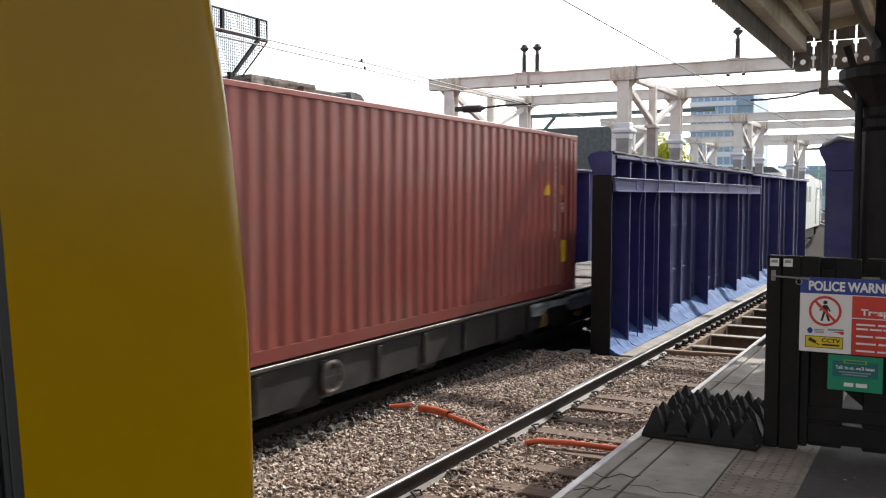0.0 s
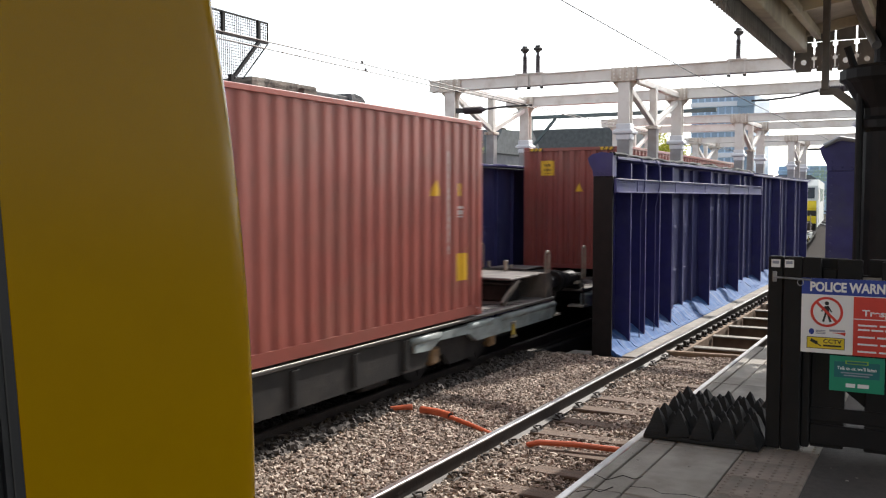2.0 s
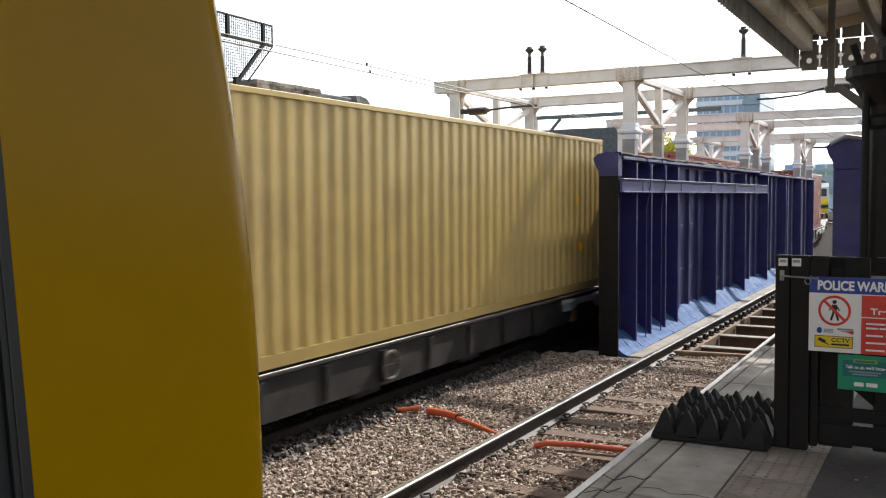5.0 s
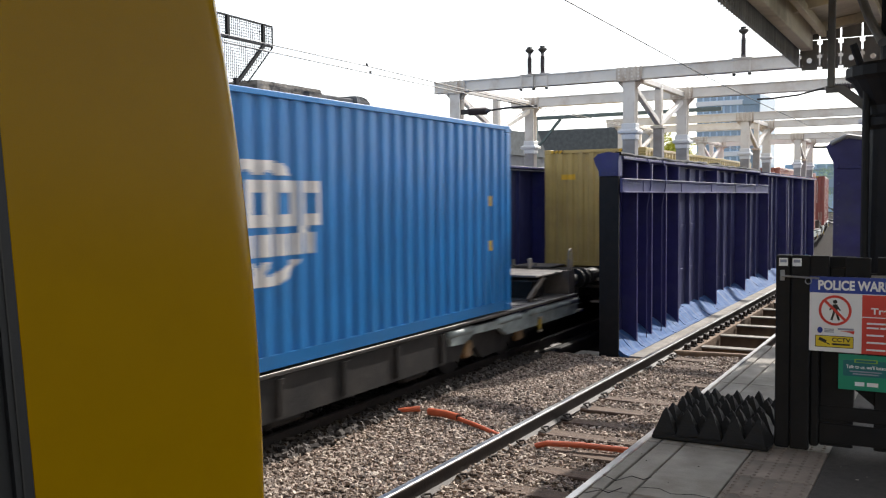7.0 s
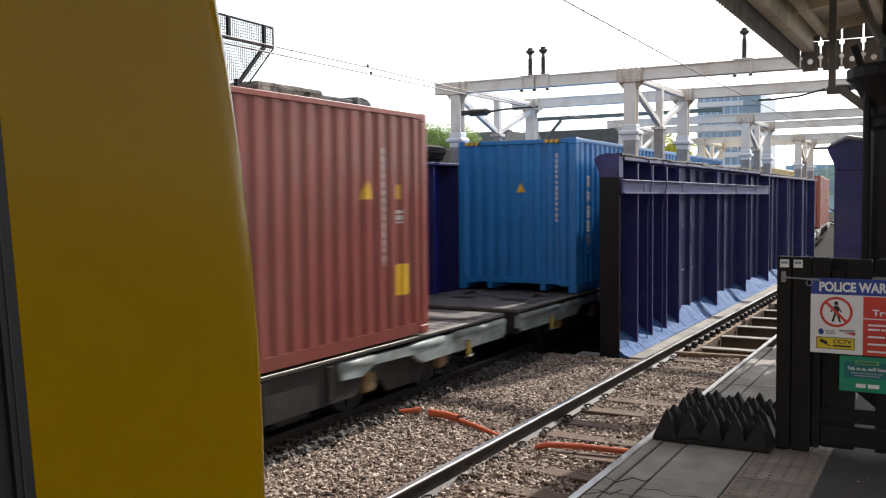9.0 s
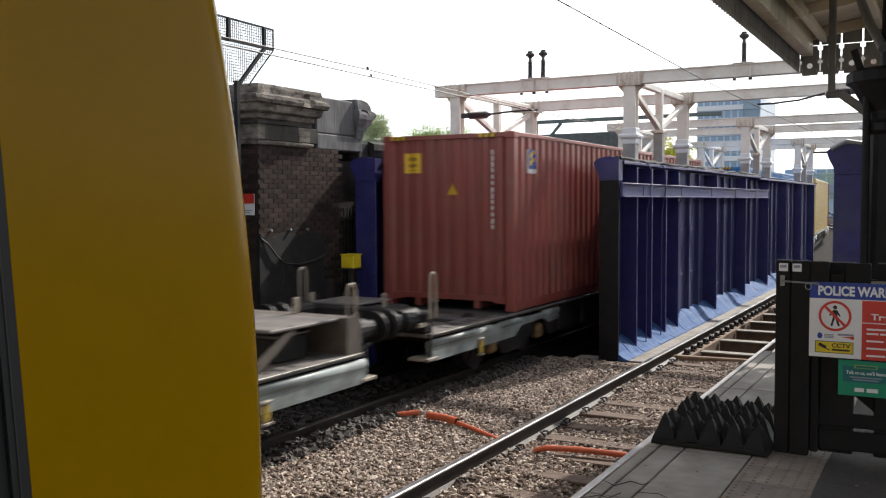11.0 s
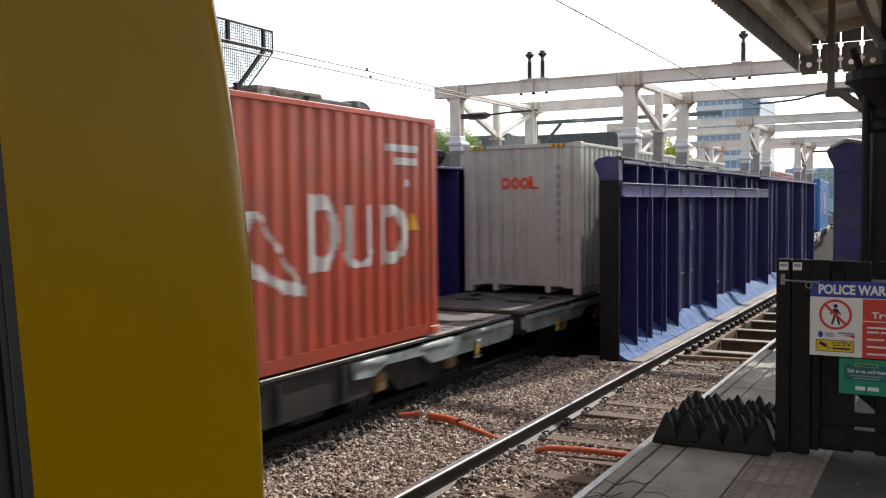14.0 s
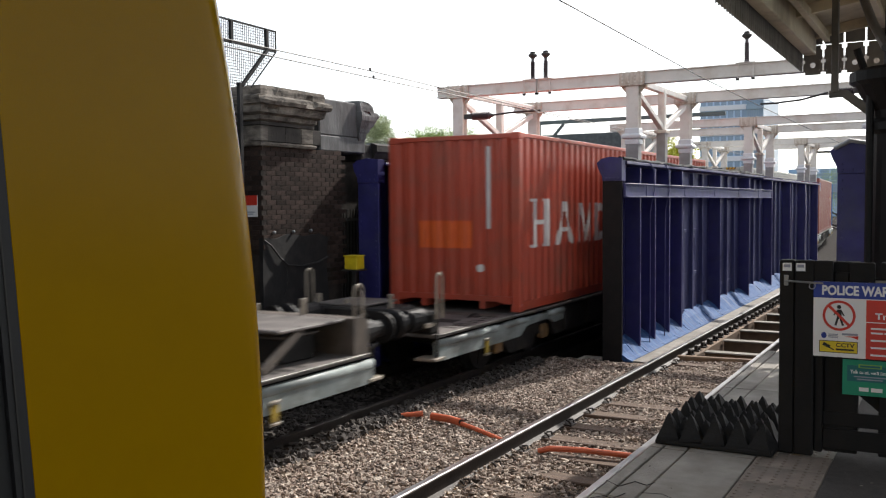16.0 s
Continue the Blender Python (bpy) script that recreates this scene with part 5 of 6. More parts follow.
def near_end(u, out, z):
    return (u, -BOX_L / 2 + .02 - out, z)


def container(colour, label):
    """A forty-foot high-cube container with corrugated walls, frame and castings."""
    e = empty("shipping_container", pose(0, 0, 0), label, "container", "containers on the train")
    h, l, w = BOX_H, BOX_L / 2, BOX_W / 2
    sp = (PITCH, (0, .34, .5, .84))
    ep = (.256, (-.1, .05, .35, .5))
    part("side_wall", corrugated(BOX_L - .3, sp, .15, h - .07, side_profile, right_side), colour, e)
    part("side_wall", corrugated(BOX_L - .3, sp, .15, h - .07, side_profile, lambda u, o, z: (-w + .012 - o, u, z)), colour, e)
    part("end_wall", corrugated(BOX_W - .28, ep, .15, h - .07, end_profile, near_end), colour, e)
    part("end_wall", corrugated(BOX_W - .28, ep, .15, h - .07, end_profile, lambda u, o, z: (u, l - .02 + o, z)), colour, e)
    part("roof", box(-w + .03, w - .03, -l + .03, l - .03, h - .06, h - .02), colour, e)
    for s in (-1, 1):
        part("top_rail", box(s * w - s * .06, s * w - s * .002, -l + .16, l - .16, h - .075, h - .012, .006), colour, e)
        part("bottom_rail", prism([(s * (w - .07), .01), (s * (w - .034), .01), (s * (w - .012), .155), (s * (w - .07), .155)], "y", -l + .16, l - .16), colour, e)
        for t in (-1, 1):
            part("corner_post", box(s * w - s * .15, s * w - s * .003, t * l - t * .15, t * l - t * .003, .11, h - .115, .012), colour, e)
            for z in (0, h - .118):
                part("corner_casting", box(s * w - s * .162, s * w, t * l - t * .178, t * l, z, z + .118, .012), colour, e)
    for t in (-1, 1):
        part("end_top_rail", box(-w + .16, w - .16, t * l - t * .08, t * l - t * .004, h - .09, h - .015, .006), colour, e)
        part("end_sill", prism([(-w + .16, .12), (-w + .3, .125), (-w + .42, .155), (w - .42, .155), (w - .3, .125), (w - .16, .12), (w - .16, .24), (-w + .16, .24)], "y", t * l - t * .07, t * l - t * .004), colour, e)
    for x in (-.55, .55):
        part("tunnel_rail", box(x - .05, x + .05, -l + .01, -l + 3, .03, .155), colour, e)
    return e


def end_marks(e, yellow_panel=True, triangle=True, strip="decal_white", strip_h=1.28):
    """The number strip, hazard triangle and yellow notice on the near end."""
    if yellow_panel:
        decal("yellow_notice", lambda u, z: True, (-.8, -.5, 2.22, 2.57), .03, end_profile, near_end, M["decal_yellow"], e)
        decal("notice_print", lambda u, z: (z * 9.5) % 1 < .55 and (u * 13) % 1 < .75, (-.74, -.56, 2.26, 2.53), .01, end_profile, lambda u, o, z: near_end(u, o + .004, z), M["notice_ink"], e)
    if triangle:
        decal("hazard_triangle", lambda u, z: abs(u - .1) < .1 * (2.06 - z) / .2, (0, .2, 1.86, 2.06), .01, end_profile, near_end, M["decal_yellow"], e)
    if strip:
        decal("number_strip", lambda u, z: (z * 10) % 1 < .66, (.79, .85, 2.57 - strip_h, 2.57), .02, end_profile, near_end, M[strip], e, "vertical strip of number blocks")


def edge_marks(e, notice=True):
    """Yellow hazard dashes on the top corners of an end and the small marks by the far end of the side."""
    for u0, u1 in ((-1.05, -.75), (.6, .9)):
        part("height_mark", box(u0, u1, -BOX_L / 2 - .001, -BOX_L / 2 + .003, BOX_H - .085, BOX_H - .02), M["decal_yellow"], e)
        for k in range(3):
            a = u0 + .05 + .1 * k
            part("mark_stripe", prism([(a, BOX_H - .085), (a + .04, BOX_H - .085), (a + .07, BOX_H - .02), (a + .03, BOX_H - .02)], "y", -BOX_L / 2 - .003, -BOX_L / 2), M["ink"], e)
    if notice:
        decal("yellow_notice", lambda u, z: True, (5.3, 5.62, .55, .95), .03, side_profile, right_side, M["decal_yellow"], e)
        decal("hazard_triangle", lambda u, z: abs(u - 4.71) < .5 * (1.98 - z), (4.6, 4.82, 1.75, 1.97), .012, side_profile, right_side, M["decal_yellow"], e)
        decal("number_strip", lambda u, z: (z * 10) % 1 < .62, (5.03, 5.1, .95, 2.4), .02, side_profile, right_side, M["decal_white"], e)
        decal("weight_panel", lambda u, z: (z * 14) % 1 < .7, (5.38, 5.5, 1.45, 1.62), .02, side_profile, right_side, M["decal_white"], e)
        decal("yellow_notice", lambda u, z: True, (5.36, 5.5, 1.75, 1.95), .02, side_profile, right_side, M["decal_yellow"], e)


def blue_panel(e):
    decal("owner_panel", lambda u, z: True, (-5.55, -5.2, 2.2, 2.62), .03, side_profile, right_side, M["decal_white"], e)
    ob = decal("owner_mark", lambda u, z: True, (-5.53, -5.22, 2.27, 2.6), .02, side_profile, lambda u, o, z: right_side(u, o + .003, z), M["decal_blue"], e)
    decal("owner_stripe", lambda u, z: abs((z - 2.38 - .35 * (u + 5.4))) < .03 or abs((z - 2.5 - .35 * (u + 5.4))) < .03, (-5.5, -5.26, 2.28, 2.6), .02, side_profile, lambda u, o, z: right_side(u, o + .006, z), M["decal_yellow"], e)


brown = paint("brown_red_paint", (0.27, 0.068, 0.054))
brown_b = paint("faded_brown_red_paint", (0.34, 0.095, 0.073))
red = paint("red_paint", (0.48, 0.078, 0.042), (0.2, 0.1, 0.07), 0.3)
ochre = paint("yellow_ochre_paint", (0.50, 0.37, 0.13), (0.3, 0.2, 0.1), 0.2)
blue = paint("bright_blue_paint", (0.016, 0.18, 0.48), (0.04, 0.15, 0.32), 0.2)
grey = paint("pale_grey_paint", (0.5, 0.5, 0.46), (0.3, 0.27, 0.22), 0.22)

boxes = {}
boxes["A"] = container(brown, "brown-red corrugated shipping container with yellow notices")
end_marks(boxes["A"])
edge_marks(boxes["A"])
blue_panel(boxes["A"])
boxes["B"] = container(brown_b, "faded brown-red corrugated shipping container with a blue owner panel")
end_marks(boxes["B"])
edge_marks(boxes["B"])
blue_panel(boxes["B"])
boxes["C"] = container(ochre, "yellow-ochre corrugated shipping container, slightly stained")
end_marks(boxes["C"], False, False, None)
edge_marks(boxes["C"], False)
decal("yellow_notice", lambda u, z: True, (-.8, -.45, 2.15, 2.3), .03, end_profile, near_end, M["decal_yellow"], boxes["C"])
decal("yellow_notice", lambda u, z: True, (4.7, 4.85, 1.6, 1.8), .03, side_profile, right_side, M["decal_yellow"], boxes["C"])
decal("yellow_notice", lambda u, z: True, (4.7, 5.1, .75, .9), .03, side_profile, right_side, M["decal_yellow"], boxes["C"])
boxes["D"] = container(blue, "bright blue corrugated shipping container with a white globe emblem")
end_marks(boxes["D"], False)
edge_marks(boxes["D"], False)


def globe(u, z):
    """The emblem: arcs of a globe above and below two rows of blocks."""
    u -= .18
    if 1.46 < z < 1.93:
        f = ((u + 1.1) / .44) % 1
        hollow = .3 < f < .72 and 1.58 < z < 1.81
        return abs(u) < 1.08 and .07 < f < .95 and not hollow
    if 1.17 < z < 1.4:
        f = ((u + .98) / .245) % 1
        return abs(u) < .98 and .1 < f < .8
    r = math.hypot(u / .86, (z - 1.5) / .64)
    side = max(math.hypot((u - .22) / .5, (z - 1.5) / .64), 0)
    other = max(math.hypot((u + .22) / .5, (z - 1.5) / .64), 0)
    if 1.93 <= z < 1.98 or 1.12 < z <= 1.17:
        return False
    return .86 < r < 1.0 or .84 < side < 1.0 or .84 < other < 1.0


decal("globe_emblem", globe, (-.95, 1.3, .84, 2.16), .025, side_profile, right_side, M["decal_white"], boxes["D"], "white globe emblem of arcs and blocks")
decal("character_column", lambda u, z: (z * 3.6) % 1 < .74 and ((u * 9) % 1 < .7 or (z * 11) % 1 < .4), (-5.52, -5.25, .72, 2.2), .03, side_profile, right_side, M["decal_white"], boxes["D"])
for z0, z1 in ((1.62, 1.8), (.95, 1.1)):
    decal("yellow_notice", lambda u, z: True, (5.4, 5.52, z0, z1), .03, side_profile, right_side, M["decal_yellow"], boxes["D"])
boxes["E"] = container(brown, "brown-red corrugated shipping container with a yellow end notice")
end_marks(boxes["E"])
edge_marks(boxes["E"])
blue_panel(boxes["E"])
boxes["F"] = container(grey, "pale grey corrugated shipping container with red owner marks")
end_marks(boxes["F"], False, False, None)
edge_marks(boxes["F"], False)
decal("faded_band", lambda u, z: (u * 3) % 1 < .8, (4.0, 5.5, 2.2, 2.3), .03, side_profile, right_side, M["grey_ink"], boxes["F"], "faded grey band of print")
decal("yellow_notice", lambda u, z: True, (5.15, 5.32, 1.66, 1.92), .03, side_profile, right_side, M["decal_yellow"], boxes["F"])
decal("weight_panel", lambda u, z: (z * 12) % 1 < .6, (4.72, 4.88, 1.66, 1.92), .02, side_profile, right_side, M["grey_ink"], boxes["F"])


def four_blocks(width, height, z_mid, u_mid):
    """Four rounded blocks in a row, the outer ones hollow."""
    def inside(u, z):
        s = (u - u_mid) / width * 4 + 2
        if not 0 <= s < 4 or abs(z - z_mid) > height / 2:
            return False
        k, f = int(s), s % 1
        rr = math.hypot((f - .5) / .47, (z - z_mid) / (height / 2))
        if k == 3:
            return f < .35 or z < z_mid - height * .28
        return rr < 1 and not (rr < .48)
    return inside


decal("owner_mark", four_blocks(1.52, .46, 2.19, -4.18), (-5.0, -3.4, 1.9, 2.5), .03, side_profile, right_side, M["decal_red"], boxes["F"], "red owner mark of four shapes")
decal("owner_mark", four_blocks(.78, .24, 2.1, -.03), (-.5, .45, 1.95, 2.25), .02, end_profile, near_end, M["decal_red"], boxes["F"], "red owner mark of four shapes")
decal("number_strip", lambda u, z: (z * 6) % 1 < .6, (.72, .8, .95, 2.5), .02, end_profile, near_end, M["grey_ink"], boxes["F"])
boxes["G"] = container(red, "weathered red shipping container with white lettering shapes and bird emblem")
decal("number_strip", lambda u, z: True, (.6, .71, 1.32, 2.64), .02, end_profile, near_end, M["decal_white"], boxes["G"], "white number strip")
decal("orange_patch", lambda u, z: True, (-.65, .34, 1.0, 1.46), .03, end_profile, near_end, M["decal_orange"], boxes["G"], "bright orange paint patch")
decal("paint_spot", lambda u, z: math.hypot(u - .5, z - .68) < .06, (.42, .58, .6, .76), .02, end_profile, near_end, M["decal_white"], boxes["G"])


def letter_blocks(u, z):
    """A row of upright serif-like blocks: one tall, then six lower ones; then a tall one and two lower ones."""
    def stroke(a, w, lo, hi):
        return abs(u - a) < w and lo < z < hi
    base = 1.0
    cells = [(-5.2, .8, .81, 0), (-4.15, .84, .74, 1), (-3.12, .78, .73, 2), (-2.33, .64, .73, 3), (-1.58, .58, .73, 4), (-.85, .68, .73, 3), (-.07, .66, .73, 3), (3.57, .6, .84, 3), (4.3, .62, .73, 4), (5.02, .66, .73, 3)]
    for a, w, h, kind in cells:
        if abs(u - a) > w / 2 or not base < z < base + h:
            continue
        f, g = (u - a) / w * 2, (z - base) / h
        if kind == 0:
            if abs(abs(f) - .62) < .17 or (abs(g - .5) < .05 and abs(f) < .6) or ((g < .07 or g > .93) and abs(abs(f) - .62) < .36):
                return True
        elif kind == 1:
            if abs(abs(f) - (1 - g) * .8) < .16 or (abs(g - .36) < .05 and abs(f) < .5):
                return True
        elif kind == 2:
            if abs(abs(f) - .72) < .12 or abs(abs(f) - .62 * g) < .13:
                return True
        elif kind == 3:
            r = math.hypot(f * .98, (g - .5) * 2)
            if .62 < r < 1.0 and f > -.35 or -.85 < f < -.48:
                return True
        elif abs(abs(f) - .62) < .16 and g > .2 or g < .28 and .6 < math.hypot(f, (g - .28) * 3) < .95:
            return True
    return False


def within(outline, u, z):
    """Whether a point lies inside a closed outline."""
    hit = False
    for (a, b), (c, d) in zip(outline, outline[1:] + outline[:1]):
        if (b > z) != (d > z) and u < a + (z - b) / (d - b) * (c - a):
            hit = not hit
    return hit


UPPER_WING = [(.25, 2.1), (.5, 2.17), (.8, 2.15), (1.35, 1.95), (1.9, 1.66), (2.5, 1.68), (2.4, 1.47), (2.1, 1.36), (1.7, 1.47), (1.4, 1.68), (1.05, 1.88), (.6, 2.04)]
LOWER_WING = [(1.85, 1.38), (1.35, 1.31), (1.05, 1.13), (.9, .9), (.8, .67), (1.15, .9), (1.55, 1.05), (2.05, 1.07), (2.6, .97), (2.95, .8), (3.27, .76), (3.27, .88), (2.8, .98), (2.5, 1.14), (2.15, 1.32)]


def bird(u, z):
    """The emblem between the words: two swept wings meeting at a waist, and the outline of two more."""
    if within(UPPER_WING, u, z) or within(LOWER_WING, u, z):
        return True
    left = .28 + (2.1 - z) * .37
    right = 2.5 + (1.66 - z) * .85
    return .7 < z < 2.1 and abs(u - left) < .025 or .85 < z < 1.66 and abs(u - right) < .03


decal("lettering", letter_blocks, (-5.65, 5.45, .95, 1.95), .025, side_profile, right_side, M["decal_white"], boxes["G"], "row of white serif-like shapes")
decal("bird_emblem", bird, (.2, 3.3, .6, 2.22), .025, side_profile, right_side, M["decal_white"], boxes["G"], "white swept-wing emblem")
decal("hazard_triangle", lambda u, z: abs(u - 5.5) < .5 * (1.62 - z), (5.4, 5.62, 1.4, 1.62), .012, side_profile, right_side, M["decal_yellow"], boxes["G"])
for z0, u0, u1 in ((2.38, 4.9, 5.6), (2.22, 5.1, 5.6), (1.95, 5.3, 5.45)):
    decal("number_bar", lambda u, z: True, (u0, u1, z0, z0 + .1), .03, side_profile, right_side, M["decal_white"], boxes["G"])


def wagon(front, rear, label):
    """A low container flat; front and rear say whether an end has buffers or a drawbar."""
    e = empty("flat_wagon", pose(0, 0, 0), label, "wagon", "wagons of the freight train")
    l = BOX_L / 2
    ends = {}
    for t, kind in ((1, front), (-1, rear)):
        ends[t] = l + (2.43 if kind != "buffer" else 3.0 if t > 0 else 2.55)
    y0, y1 = -ends[-1], ends[1]
    z = DECK - .03
    part("deck_plate", box(-1.16, 1.16, y0, y1, z - .05, z, .006), M["deck"], e)
    for s in (-1, 1):
        part("edge_rail", box(s * 1.165, s * 1.195, y0 + .1, y1 - .1, z - .014, z + .006, .003), M["bare_edge"], e)
        part("mid_sill", prism([(-l + 1.2, z - .06), (l - 1.2, z - .06), (l - 1.6, z - .52), (-l + 1.6, z - .52)], "x", s * 1.08, s * 1.14), M["wagon_dark"], e)
        for t in (-1, 1):
            n = ends[t]
            out = [(t * n, z - .1), (t * n, z - .3), (t * (n - .12), z - .36), (t * (l - .1), z - .36), (t * (l - .35), z - .22), (t * (l - 1.25), z - .2), (t * (l - 1.5), z - .3), (t * (l - 1.9), z - .28), (t * (l - 1.95), z - .1)]
            part("end_sill", prism(out, "x", s * 1.1, s * 1.185), M["wagon_grey"], e, "pale grey pressed-steel sill")
            part("sill_roll", tube([(s * 1.15, t * (n - .02), z - .13), (s * 1.15, t * (l + .75), z - .13)], [.058, .058], 16), M["wagon_grey"], e, "", True)
            part("sill_roll", tube([(s * 1.15, t * (l + .45), z - .13), (s * 1.15, t * (l - .3), z - .13), (s * 1.145, t * (l - .5), z - .15)], [.056, .056, .03], 16), M["wagon_grey"], e, "", True)
            part("sill_roll", tube([(s * 1.15, t * (l - 1.25), z - .13), (s * 1.15, t * (l - 1.95), z - .13)], [.056, .056], 16), M["wagon_grey"], e, "", True)
            loop = part("tie_loop", box(s * 1.19, s * 1.225, t * (l + 1.15) - .05, t * (l + 1.15) + .05, z - .44, z - .26, .008), M["tie_yellow"], e, "yellow tie-down loop")
            part("loop_pin", box(s * 1.19, s * 1.24, t * (l + 1.15) - .065, t * (l + 1.15) + .065, z - .25, z - .22, .006), M["handrail"], loop)
            part("loop_foot", box(s * 1.19, s * 1.24, t * (l + 1.15) - .07, t * (l + 1.15) + .07, z - .475, z - .445, .006), M["handrail"], loop)
        for k in range(6):
            part("brake_gear", box(s * .8, s * 1.06, -3.6 + 1.35 * k, -3.0 + 1.35 * k, z - (.62 if k % 2 else .55), z - .3, .03), M["wagon_dark"], e)
        for k in range(8):
            part("bracket", box(s * 1.14, s * 1.18, -4.1 + 1.15 * k, -4.02 + 1.15 * k, z - .48, z - .08, .006), M["wagon_dark"], e)
        hw = part("handbrake_wheel", tube([(s * 1.22, -1.68 + .17 * math.cos(a), z - .28 + .17 * math.sin(a)) for a in [k * math.pi / 10 for k in range(21)]], .022, 8, False), M["brown_steel"], e)
        part("spoke", bar((s * 1.215, -1.84, z - .28), (s * 1.215, -1.52, z - .28), .03, .03), M["wagon_dark"], hw)
    for t in (-1, 1):
        for x in (-.5, .5):
            part("deck_slot", box(x - .22, x + .22, t * (l + 1.2) - .16, t * (l + 1.2) + .16, z + .001, z + .005), M["wagon_dark"], e)
        part("deck_seam", bar((-1.0, t * (l + .3), z + .003), (1.1, t * (l + 1.6), z + .003), .03, .006), M["wagon_dark"], e)
        part("deck_patch", box(-.2, .95, t * (l + .28) - .16, t * (l + .28) + .16, z + .001, z + .004), M["brown_steel"], e)
        for k in range(7):
            part("deck_slot", box(.86 + .03 * (k % 2), 1.06, t * (l + .5 + .22 * k) - .035, t * (l + .5 + .22 * k) + .03, z + .001, z + .0045), M["wagon_dark"], e)
        yb = t * (l - .35)
        bogie = part("bogie_frame", box(-1.02, 1.02, yb - 1.25, yb + 1.25, z - .42, z - .2, .04), M["wagon_dark"], e)
        for s in (-1, 1):
            part("side_frame", prism([(yb - 1.2, z - .5), (yb - 1.2, z - .25), (yb - .5, z - .18), (yb + .5, z - .18), (yb + 1.2, z - .25), (yb + 1.2, z - .5), (yb + .6, z - .44), (yb + .4, z - .62), (yb - .4, z - .62), (yb - .6, z - .44)], "x", s * .98, s * 1.06), M["wagon_dark"], bogie)
            for q in (-.9, .9):
                if s > 0:
                    bm = bmesh.new()
                    for w in (-1, 1):
                        add_tube(bm, [(w * .66, 0, 0), (w * .68, 0, 0), (w * .69, 0, 0), (w * .8, 0, 0)], [.45, .45, .42, .41], 20)
                        for k in range(3):
                            a = k * 2.094
                            add_bar(bm, (w * .805, .1 * math.cos(a), .1 * math.sin(a)), (w * .805, .34 * math.cos(a), .34 * math.sin(a)), .02, .05)
                    add_tube(bm, [(-.7, 0, 0), (.7, 0, 0)], .08, 10)
                    part("wheelset", bm, M["wagon_dark"], e).location = (0, yb + q, Z_RAIL + .415)
                part("axlebox", box(s * 1.0, s * 1.13, yb + q - .12, yb + q + .12, z - .54, z - .3, .03), M["rusty"], bogie)
        n = ends[t]
        if (front if t > 0 else rear) == "buffer":
            out = [(t * (n - .3), z), (t * n, z), (t * n, z + .34), (t * (n - .03), z + .4), (t * (n - .09), z + .43), (t * (n - .3), z + .43)]
            if t > 0:
                part("headstock", prism(out, "x", -1.12, 1.12), M["brown_steel"], e, "dusty brown rounded headstock")
                part("top_plate", box(-1.0, 1.0, t * (n - 1.5), t * (n - .3), z + .39, z + .43, .012), M["deck"], e)
                part("equipment_box", box(-.75, .78, t * (n - 1.2), t * (n - .62), z + .002, z + .29, .02), M["wagon_dark"], e)
                part("box_lid", box(-.79, .82, t * (n - 1.23), t * (n - .59), z + .29, z + .315, .008), M["deck"], e)
            else:
                part("headstock", box(-1.1, 1.08, t * (n - .22), t * n, z, z + .3, .03), M["wagon_dark"], e)
                part("top_plate", box(-.95, -.1, t * (n - 1.0), t * (n - .1), z + .3, z + .335, .01), M["deck"], e)
                part("equipment_box", box(-.85, .3, t * (n - .9), t * (n - .3), z + .002, z + .28, .04), M["wagon_dark"], e)
                part("valve_box", box(.72, 1.08, t * (n - .1), t * (n + .12), z + .1, z + .16, .01), M["handrail"], e)
            for x, hh in ((-.95, .16), (-.45, .1), (.3, .2)):
                zs = z + (.43 if t > 0 else .3)
                part("stanchion", box(x - .03, x + .03, t * (n - .2) - .03, t * (n - .2) + .03, zs, zs + hh, .01), M["handrail"], e)
            for s in (-1, 1):
                if t > 0:
                    part("side_strut", bar((s * .96, t * (n - 1.75), z + .02), (s * .96, t * (n - 1.1), z + .4), .06, .09, .006), M["brown_steel"], e)
                bf = part("buffer", tube([(s * .88, t * n, z + .2), (s * .88, t * (n + .34), z + .2), (s * .88, t * (n + .35), z + .2), (s * .88, t * (n + .62), z + .2)], [.16, .15, .11, .11], 16), M["black"], e)
                part("buffer_head", tube([(s * .88, t * (n + .62), z + .2), (s * .88, t * (n + .66), z + .2), (s * .88, t * (n + .7), z + .2)], [.2, .2, .16], 18), M["black"], bf)
                pts = [(s * 1.1, t * (n - .1), z + .2), (s * 1.1, t * (n - .1), z + .74)] + [(s * 1.1, t * (n - .18) + t * .08 * math.cos(a), z + .74 + .08 * math.sin(a)) for a in (.5, 1.05, 1.57, 2.1, 2.64)] + [(s * 1.1, t * (n - .26), z + .74), (s * 1.1, t * (n - .26), z + .2)]
                part("hand_loop", tube(pts, .017, 7), M["handrail"], e, "dusty cream hand loop")
                part("step", box(s * .9, s * 1.22, t * (n + .02) - .13, t * (n + .02) + .13, z - .34, z - .3, .006), M["handrail"], e)
                part("step_hanger", bar((s * 1.16, t * n, z - .3), (s * 1.16, t * n, z + .1), .03, .03), M["wagon_dark"], e)
            part("coupling", tube([(0, t * n, z + .2), (0, t * (n + .5), z + .12), (0, t * (n + .77), z + .05)], .05, 8), M["dark_steel"], e)
            part("air_hose", tube([(.35, t * n, z + .1), (.36, t * (n + .25), z - .15), (.35, t * (n + .5), z - .2), (.33, t * (n + .78), z - .05)], .03, 8), M["rubber"], e)
        else:
            part("end_plate", box(-1.16, 1.16, t * (n - .05), t * (n - .002), z - .4, z - .052, .01), M["wagon_dark"], e)
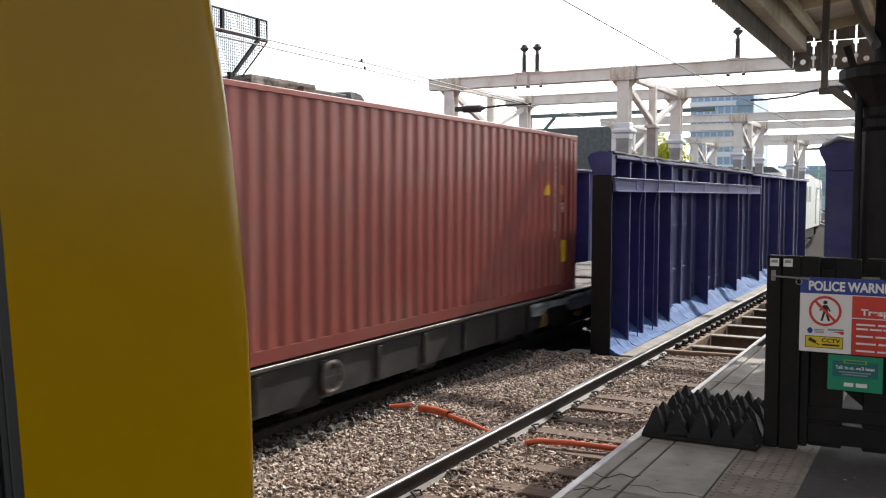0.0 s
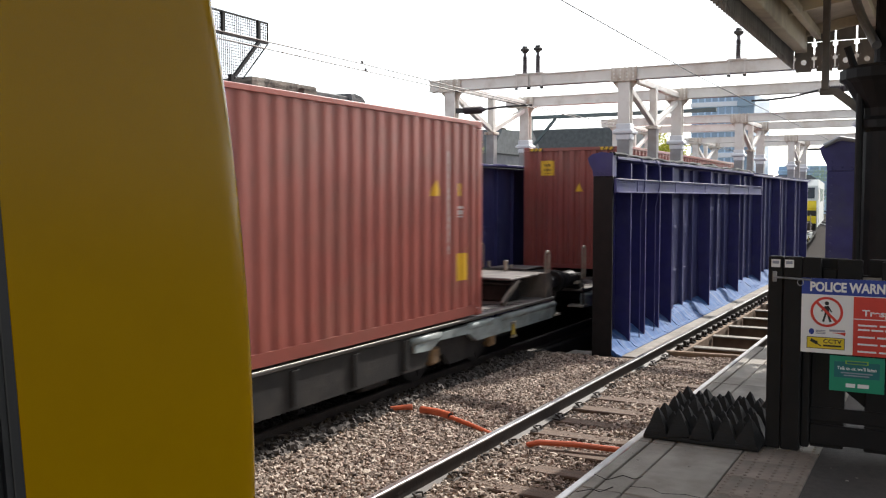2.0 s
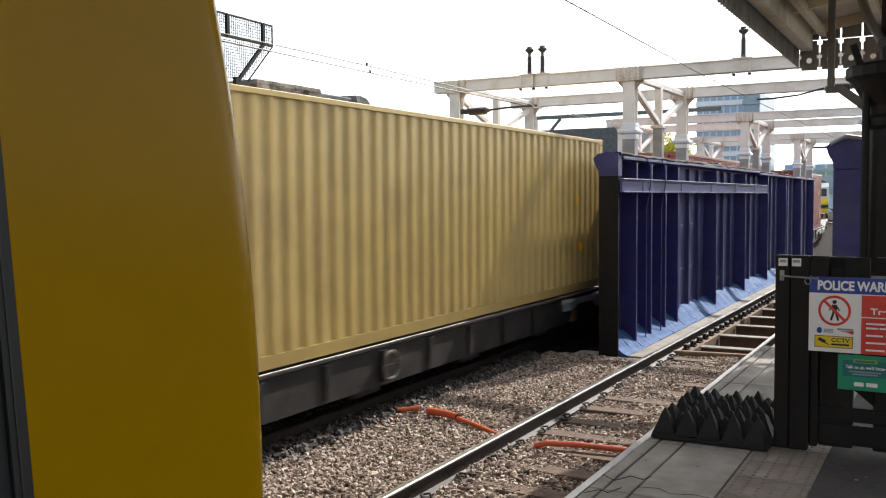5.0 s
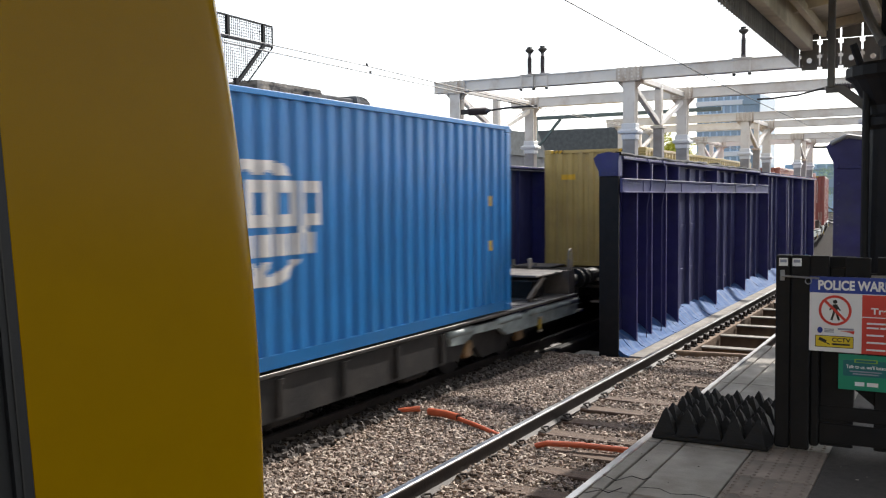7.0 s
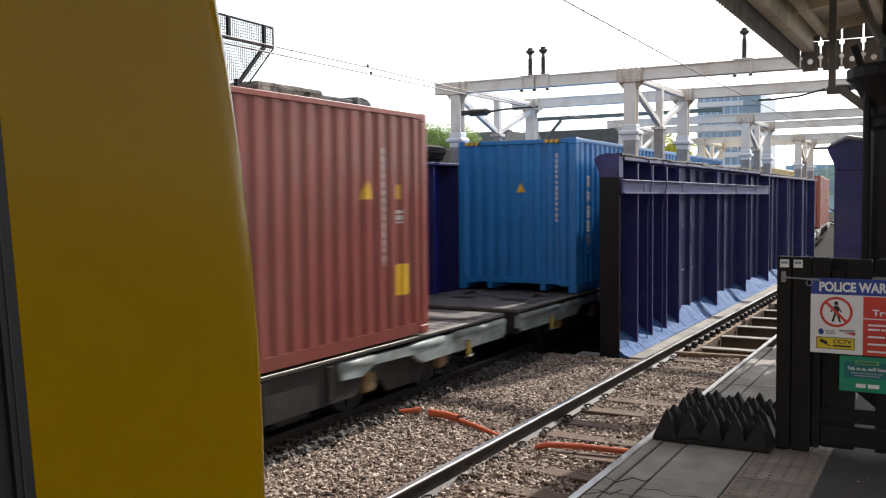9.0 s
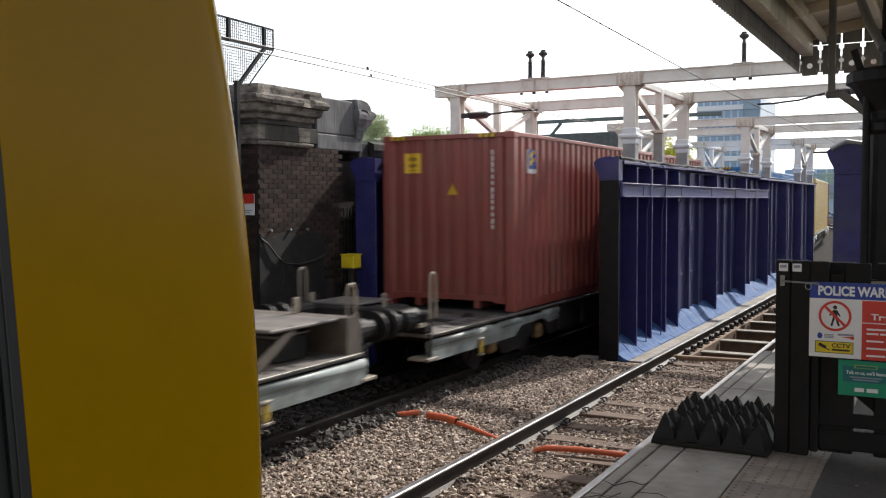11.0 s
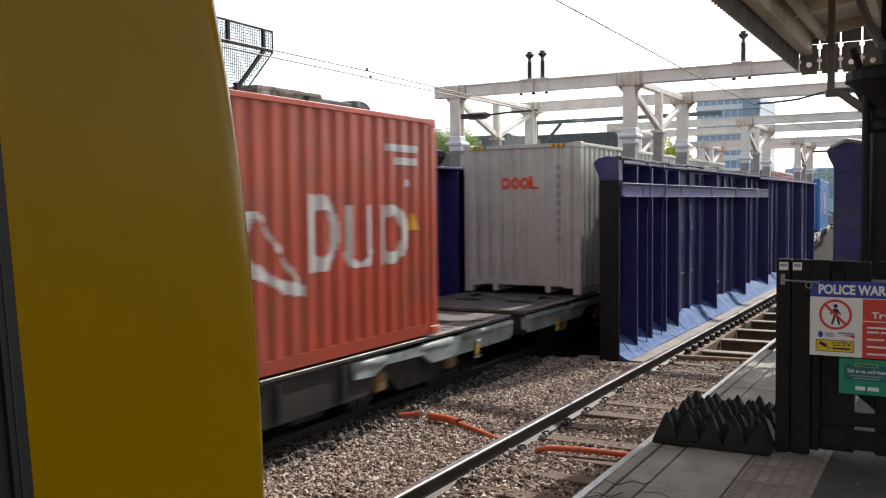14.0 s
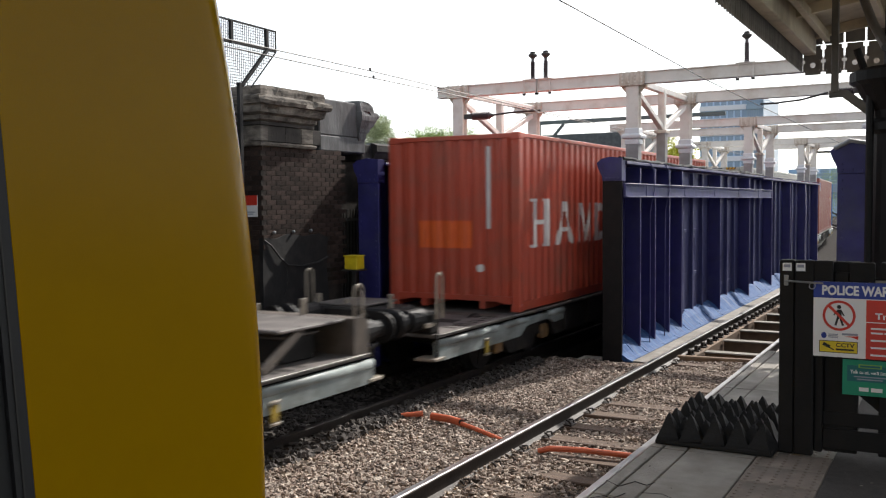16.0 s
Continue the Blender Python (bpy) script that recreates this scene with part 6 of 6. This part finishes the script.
            part("drawbar", box(-.12, .12, t * (n - .1), t * (n + .272), z - .35, z - .15, .02), M["dark_steel"], e)
    return e


wagons = {}
low = "low grey container flat with worn pale sills"
proto_ab = wagon("drawbar", "buffer", low)
proto_ba = wagon("buffer", "drawbar", low)
wagons["A"], wagons["B"] = proto_ab, proto_ba
for k in "CEG":
    wagons[k] = copy_thing(proto_ab, pose(0, 0, 0))
for k in "DFH":
    wagons[k] = copy_thing(proto_ba, pose(0, 0, 0))
wagons["Z"] = tagged(copy_thing(proto_ba, pose(0, 0, 0)), "empty low container flat behind the locomotives")


def loco(label, stripe):
    """An electric locomotive: body, sloped cabs, windows, grilles, roof gear and bogies."""
    e = empty("locomotive", pose(0, 0, 0), label, "locomotive", "locomotives")
    zr = Z_RAIL
    out = [(-9.2, zr + .95), (9.2, zr + .95), (9.3, zr + 2.0), (8.75, zr + 3.2), (8.2, zr + 3.55), (-8.2, zr + 3.55), (-8.75, zr + 3.2), (-9.3, zr + 2.0)]
    part("body", prism(out, "x", -1.32, 1.32), M["loco_white"], e)
    part("roof", prism([(-1.25, zr + 3.55), (1.25, zr + 3.55), (.9, zr + 3.8), (-.9, zr + 3.8)], "y", -8.1, 8.1), M["slate"], e)
    part("underframe", box(-1.1, 1.1, -8.6, 8.6, zr + .35, zr + .95, .03), M["wagon_dark"], e)
    for t in (-1, 1):
        part("yellow_panel", prism([(t * 9.215, zr + 1.0), (t * 9.312, zr + 2.0), (t * 9.14, zr + 2.38), (t * 9.04, zr + 2.38), (t * 9.2, zr + 2.0), (t * 9.1, zr + 1.0)], "x", -1.25, 1.25), M["yellow_sign"], e, "yellow warning panel")
        part("windscreen", prism([(t * 9.1, zr + 2.5), (t * 8.83, zr + 3.1), (t * 8.75, zr + 3.05), (t * 9.0, zr + 2.5)], "x", -1.15, 1.15), M["glass"], e)
        part("buffer_beam", box(-1.25, 1.25, t * 9.0, t * 9.32, zr + .75, zr + 1.15, .03), M["wagon_dark"], e)
        part("dark_band", prism([(t * 9.28, zr + 1.55), (t * 9.325, zr + 1.85), (t * 9.25, zr + 1.85), (t * 9.2, zr + 1.55)], "x", -1.26, 1.26), M["dark_steel"], e)
        for s in (-1, 1):
            part("buffer", tube([(s * .88, t * 9.32, zr + 1.05), (s * .88, t * 9.75, zr + 1.05), (s * .88, t * 9.8, zr + 1.05)], [.12, .12, .24], 14), M["dark_steel"], e)
        for q in (-1.4, 1.4):
            for s in (-1, 1):
                part("wheel", tube([(s * .7, t * 5.6 + q, zr + .5), (s * .83, t * 5.6 + q, zr + .5)], .5, 20), M["wagon_dark"], e)
        part("bogie_frame", box(-1.12, 1.12, t * 5.6 - 2, t * 5.6 + 2, zr + .4, zr + .75, .05), M["wagon_dark"], e)
    for s in (-1, 1):
        for k in range(5):
            part("side_grille", box(s * 1.32, s * 1.335, -4 + 1.7 * k, -2.9 + 1.7 * k, zr + 2.3, zr + 3.1, .01), M[stripe], e)
        for t in (-1, 1):
            part("cab_window", box(s * 1.32, s * 1.335, t * 7.9 - .35, t * 7.9 + .35, zr + 2.45, zr + 3.05), M["glass"], e)
            part("cab_door", box(s * 1.32, s * 1.33, t * 6.9 - .3, t * 6.9 + .3, zr + 1.1, zr + 3.1), M[stripe], e)
    return e


locos = [loco("pale grey electric locomotive with a yellow end panel", "loco_green"), loco("pale grey electric locomotive leading the train", "galv")]


# ---- motion ----
START = dict(A=16.14, B=-3.09, C=-20.75, D=-40.08, E=-57.66, F=-76.96, G=-94.54, H=-113.85, Z=33.75)


def along(offset, z=0.0, lead=0.0):
    """Rows for a vehicle whose reference point leads or trails the train's by offset."""
    rows = []
    for k in range(33):
        t = .5 * k
        y = offset + 7.636 * t - .009 * t * t
        dx, turn = bend(y)
        rows.append((t, pose(FAR_MID + dx, y, z, 0, 0, math.degrees(turn))))
    return rows


def rolling(y):
    """Rows for a wheelset in its wagon's space: it turns as the train runs."""
    rows = []
    for k in range(241):
        t = k / 15
        rows.append((t, pose(0, y, Z_RAIL + .415, -math.degrees((7.636 * t - .009 * t * t) / .412))))
    return rows


def motions():
    for k, y in START.items():
        walk(wagons[k], along(y - BOX_L / 2))
        for ob in wagons[k].children:
            if ob.name.startswith("wheelset"):
                walk(ob, rolling(ob.location.y))
        if k in boxes:
            walk(boxes[k], along(y - BOX_L / 2, DECK))
    for k, ob in enumerate(locos):
        walk(ob, along(START["Z"] + 4.1 + 9.35 + 19.3 * k))


motions()
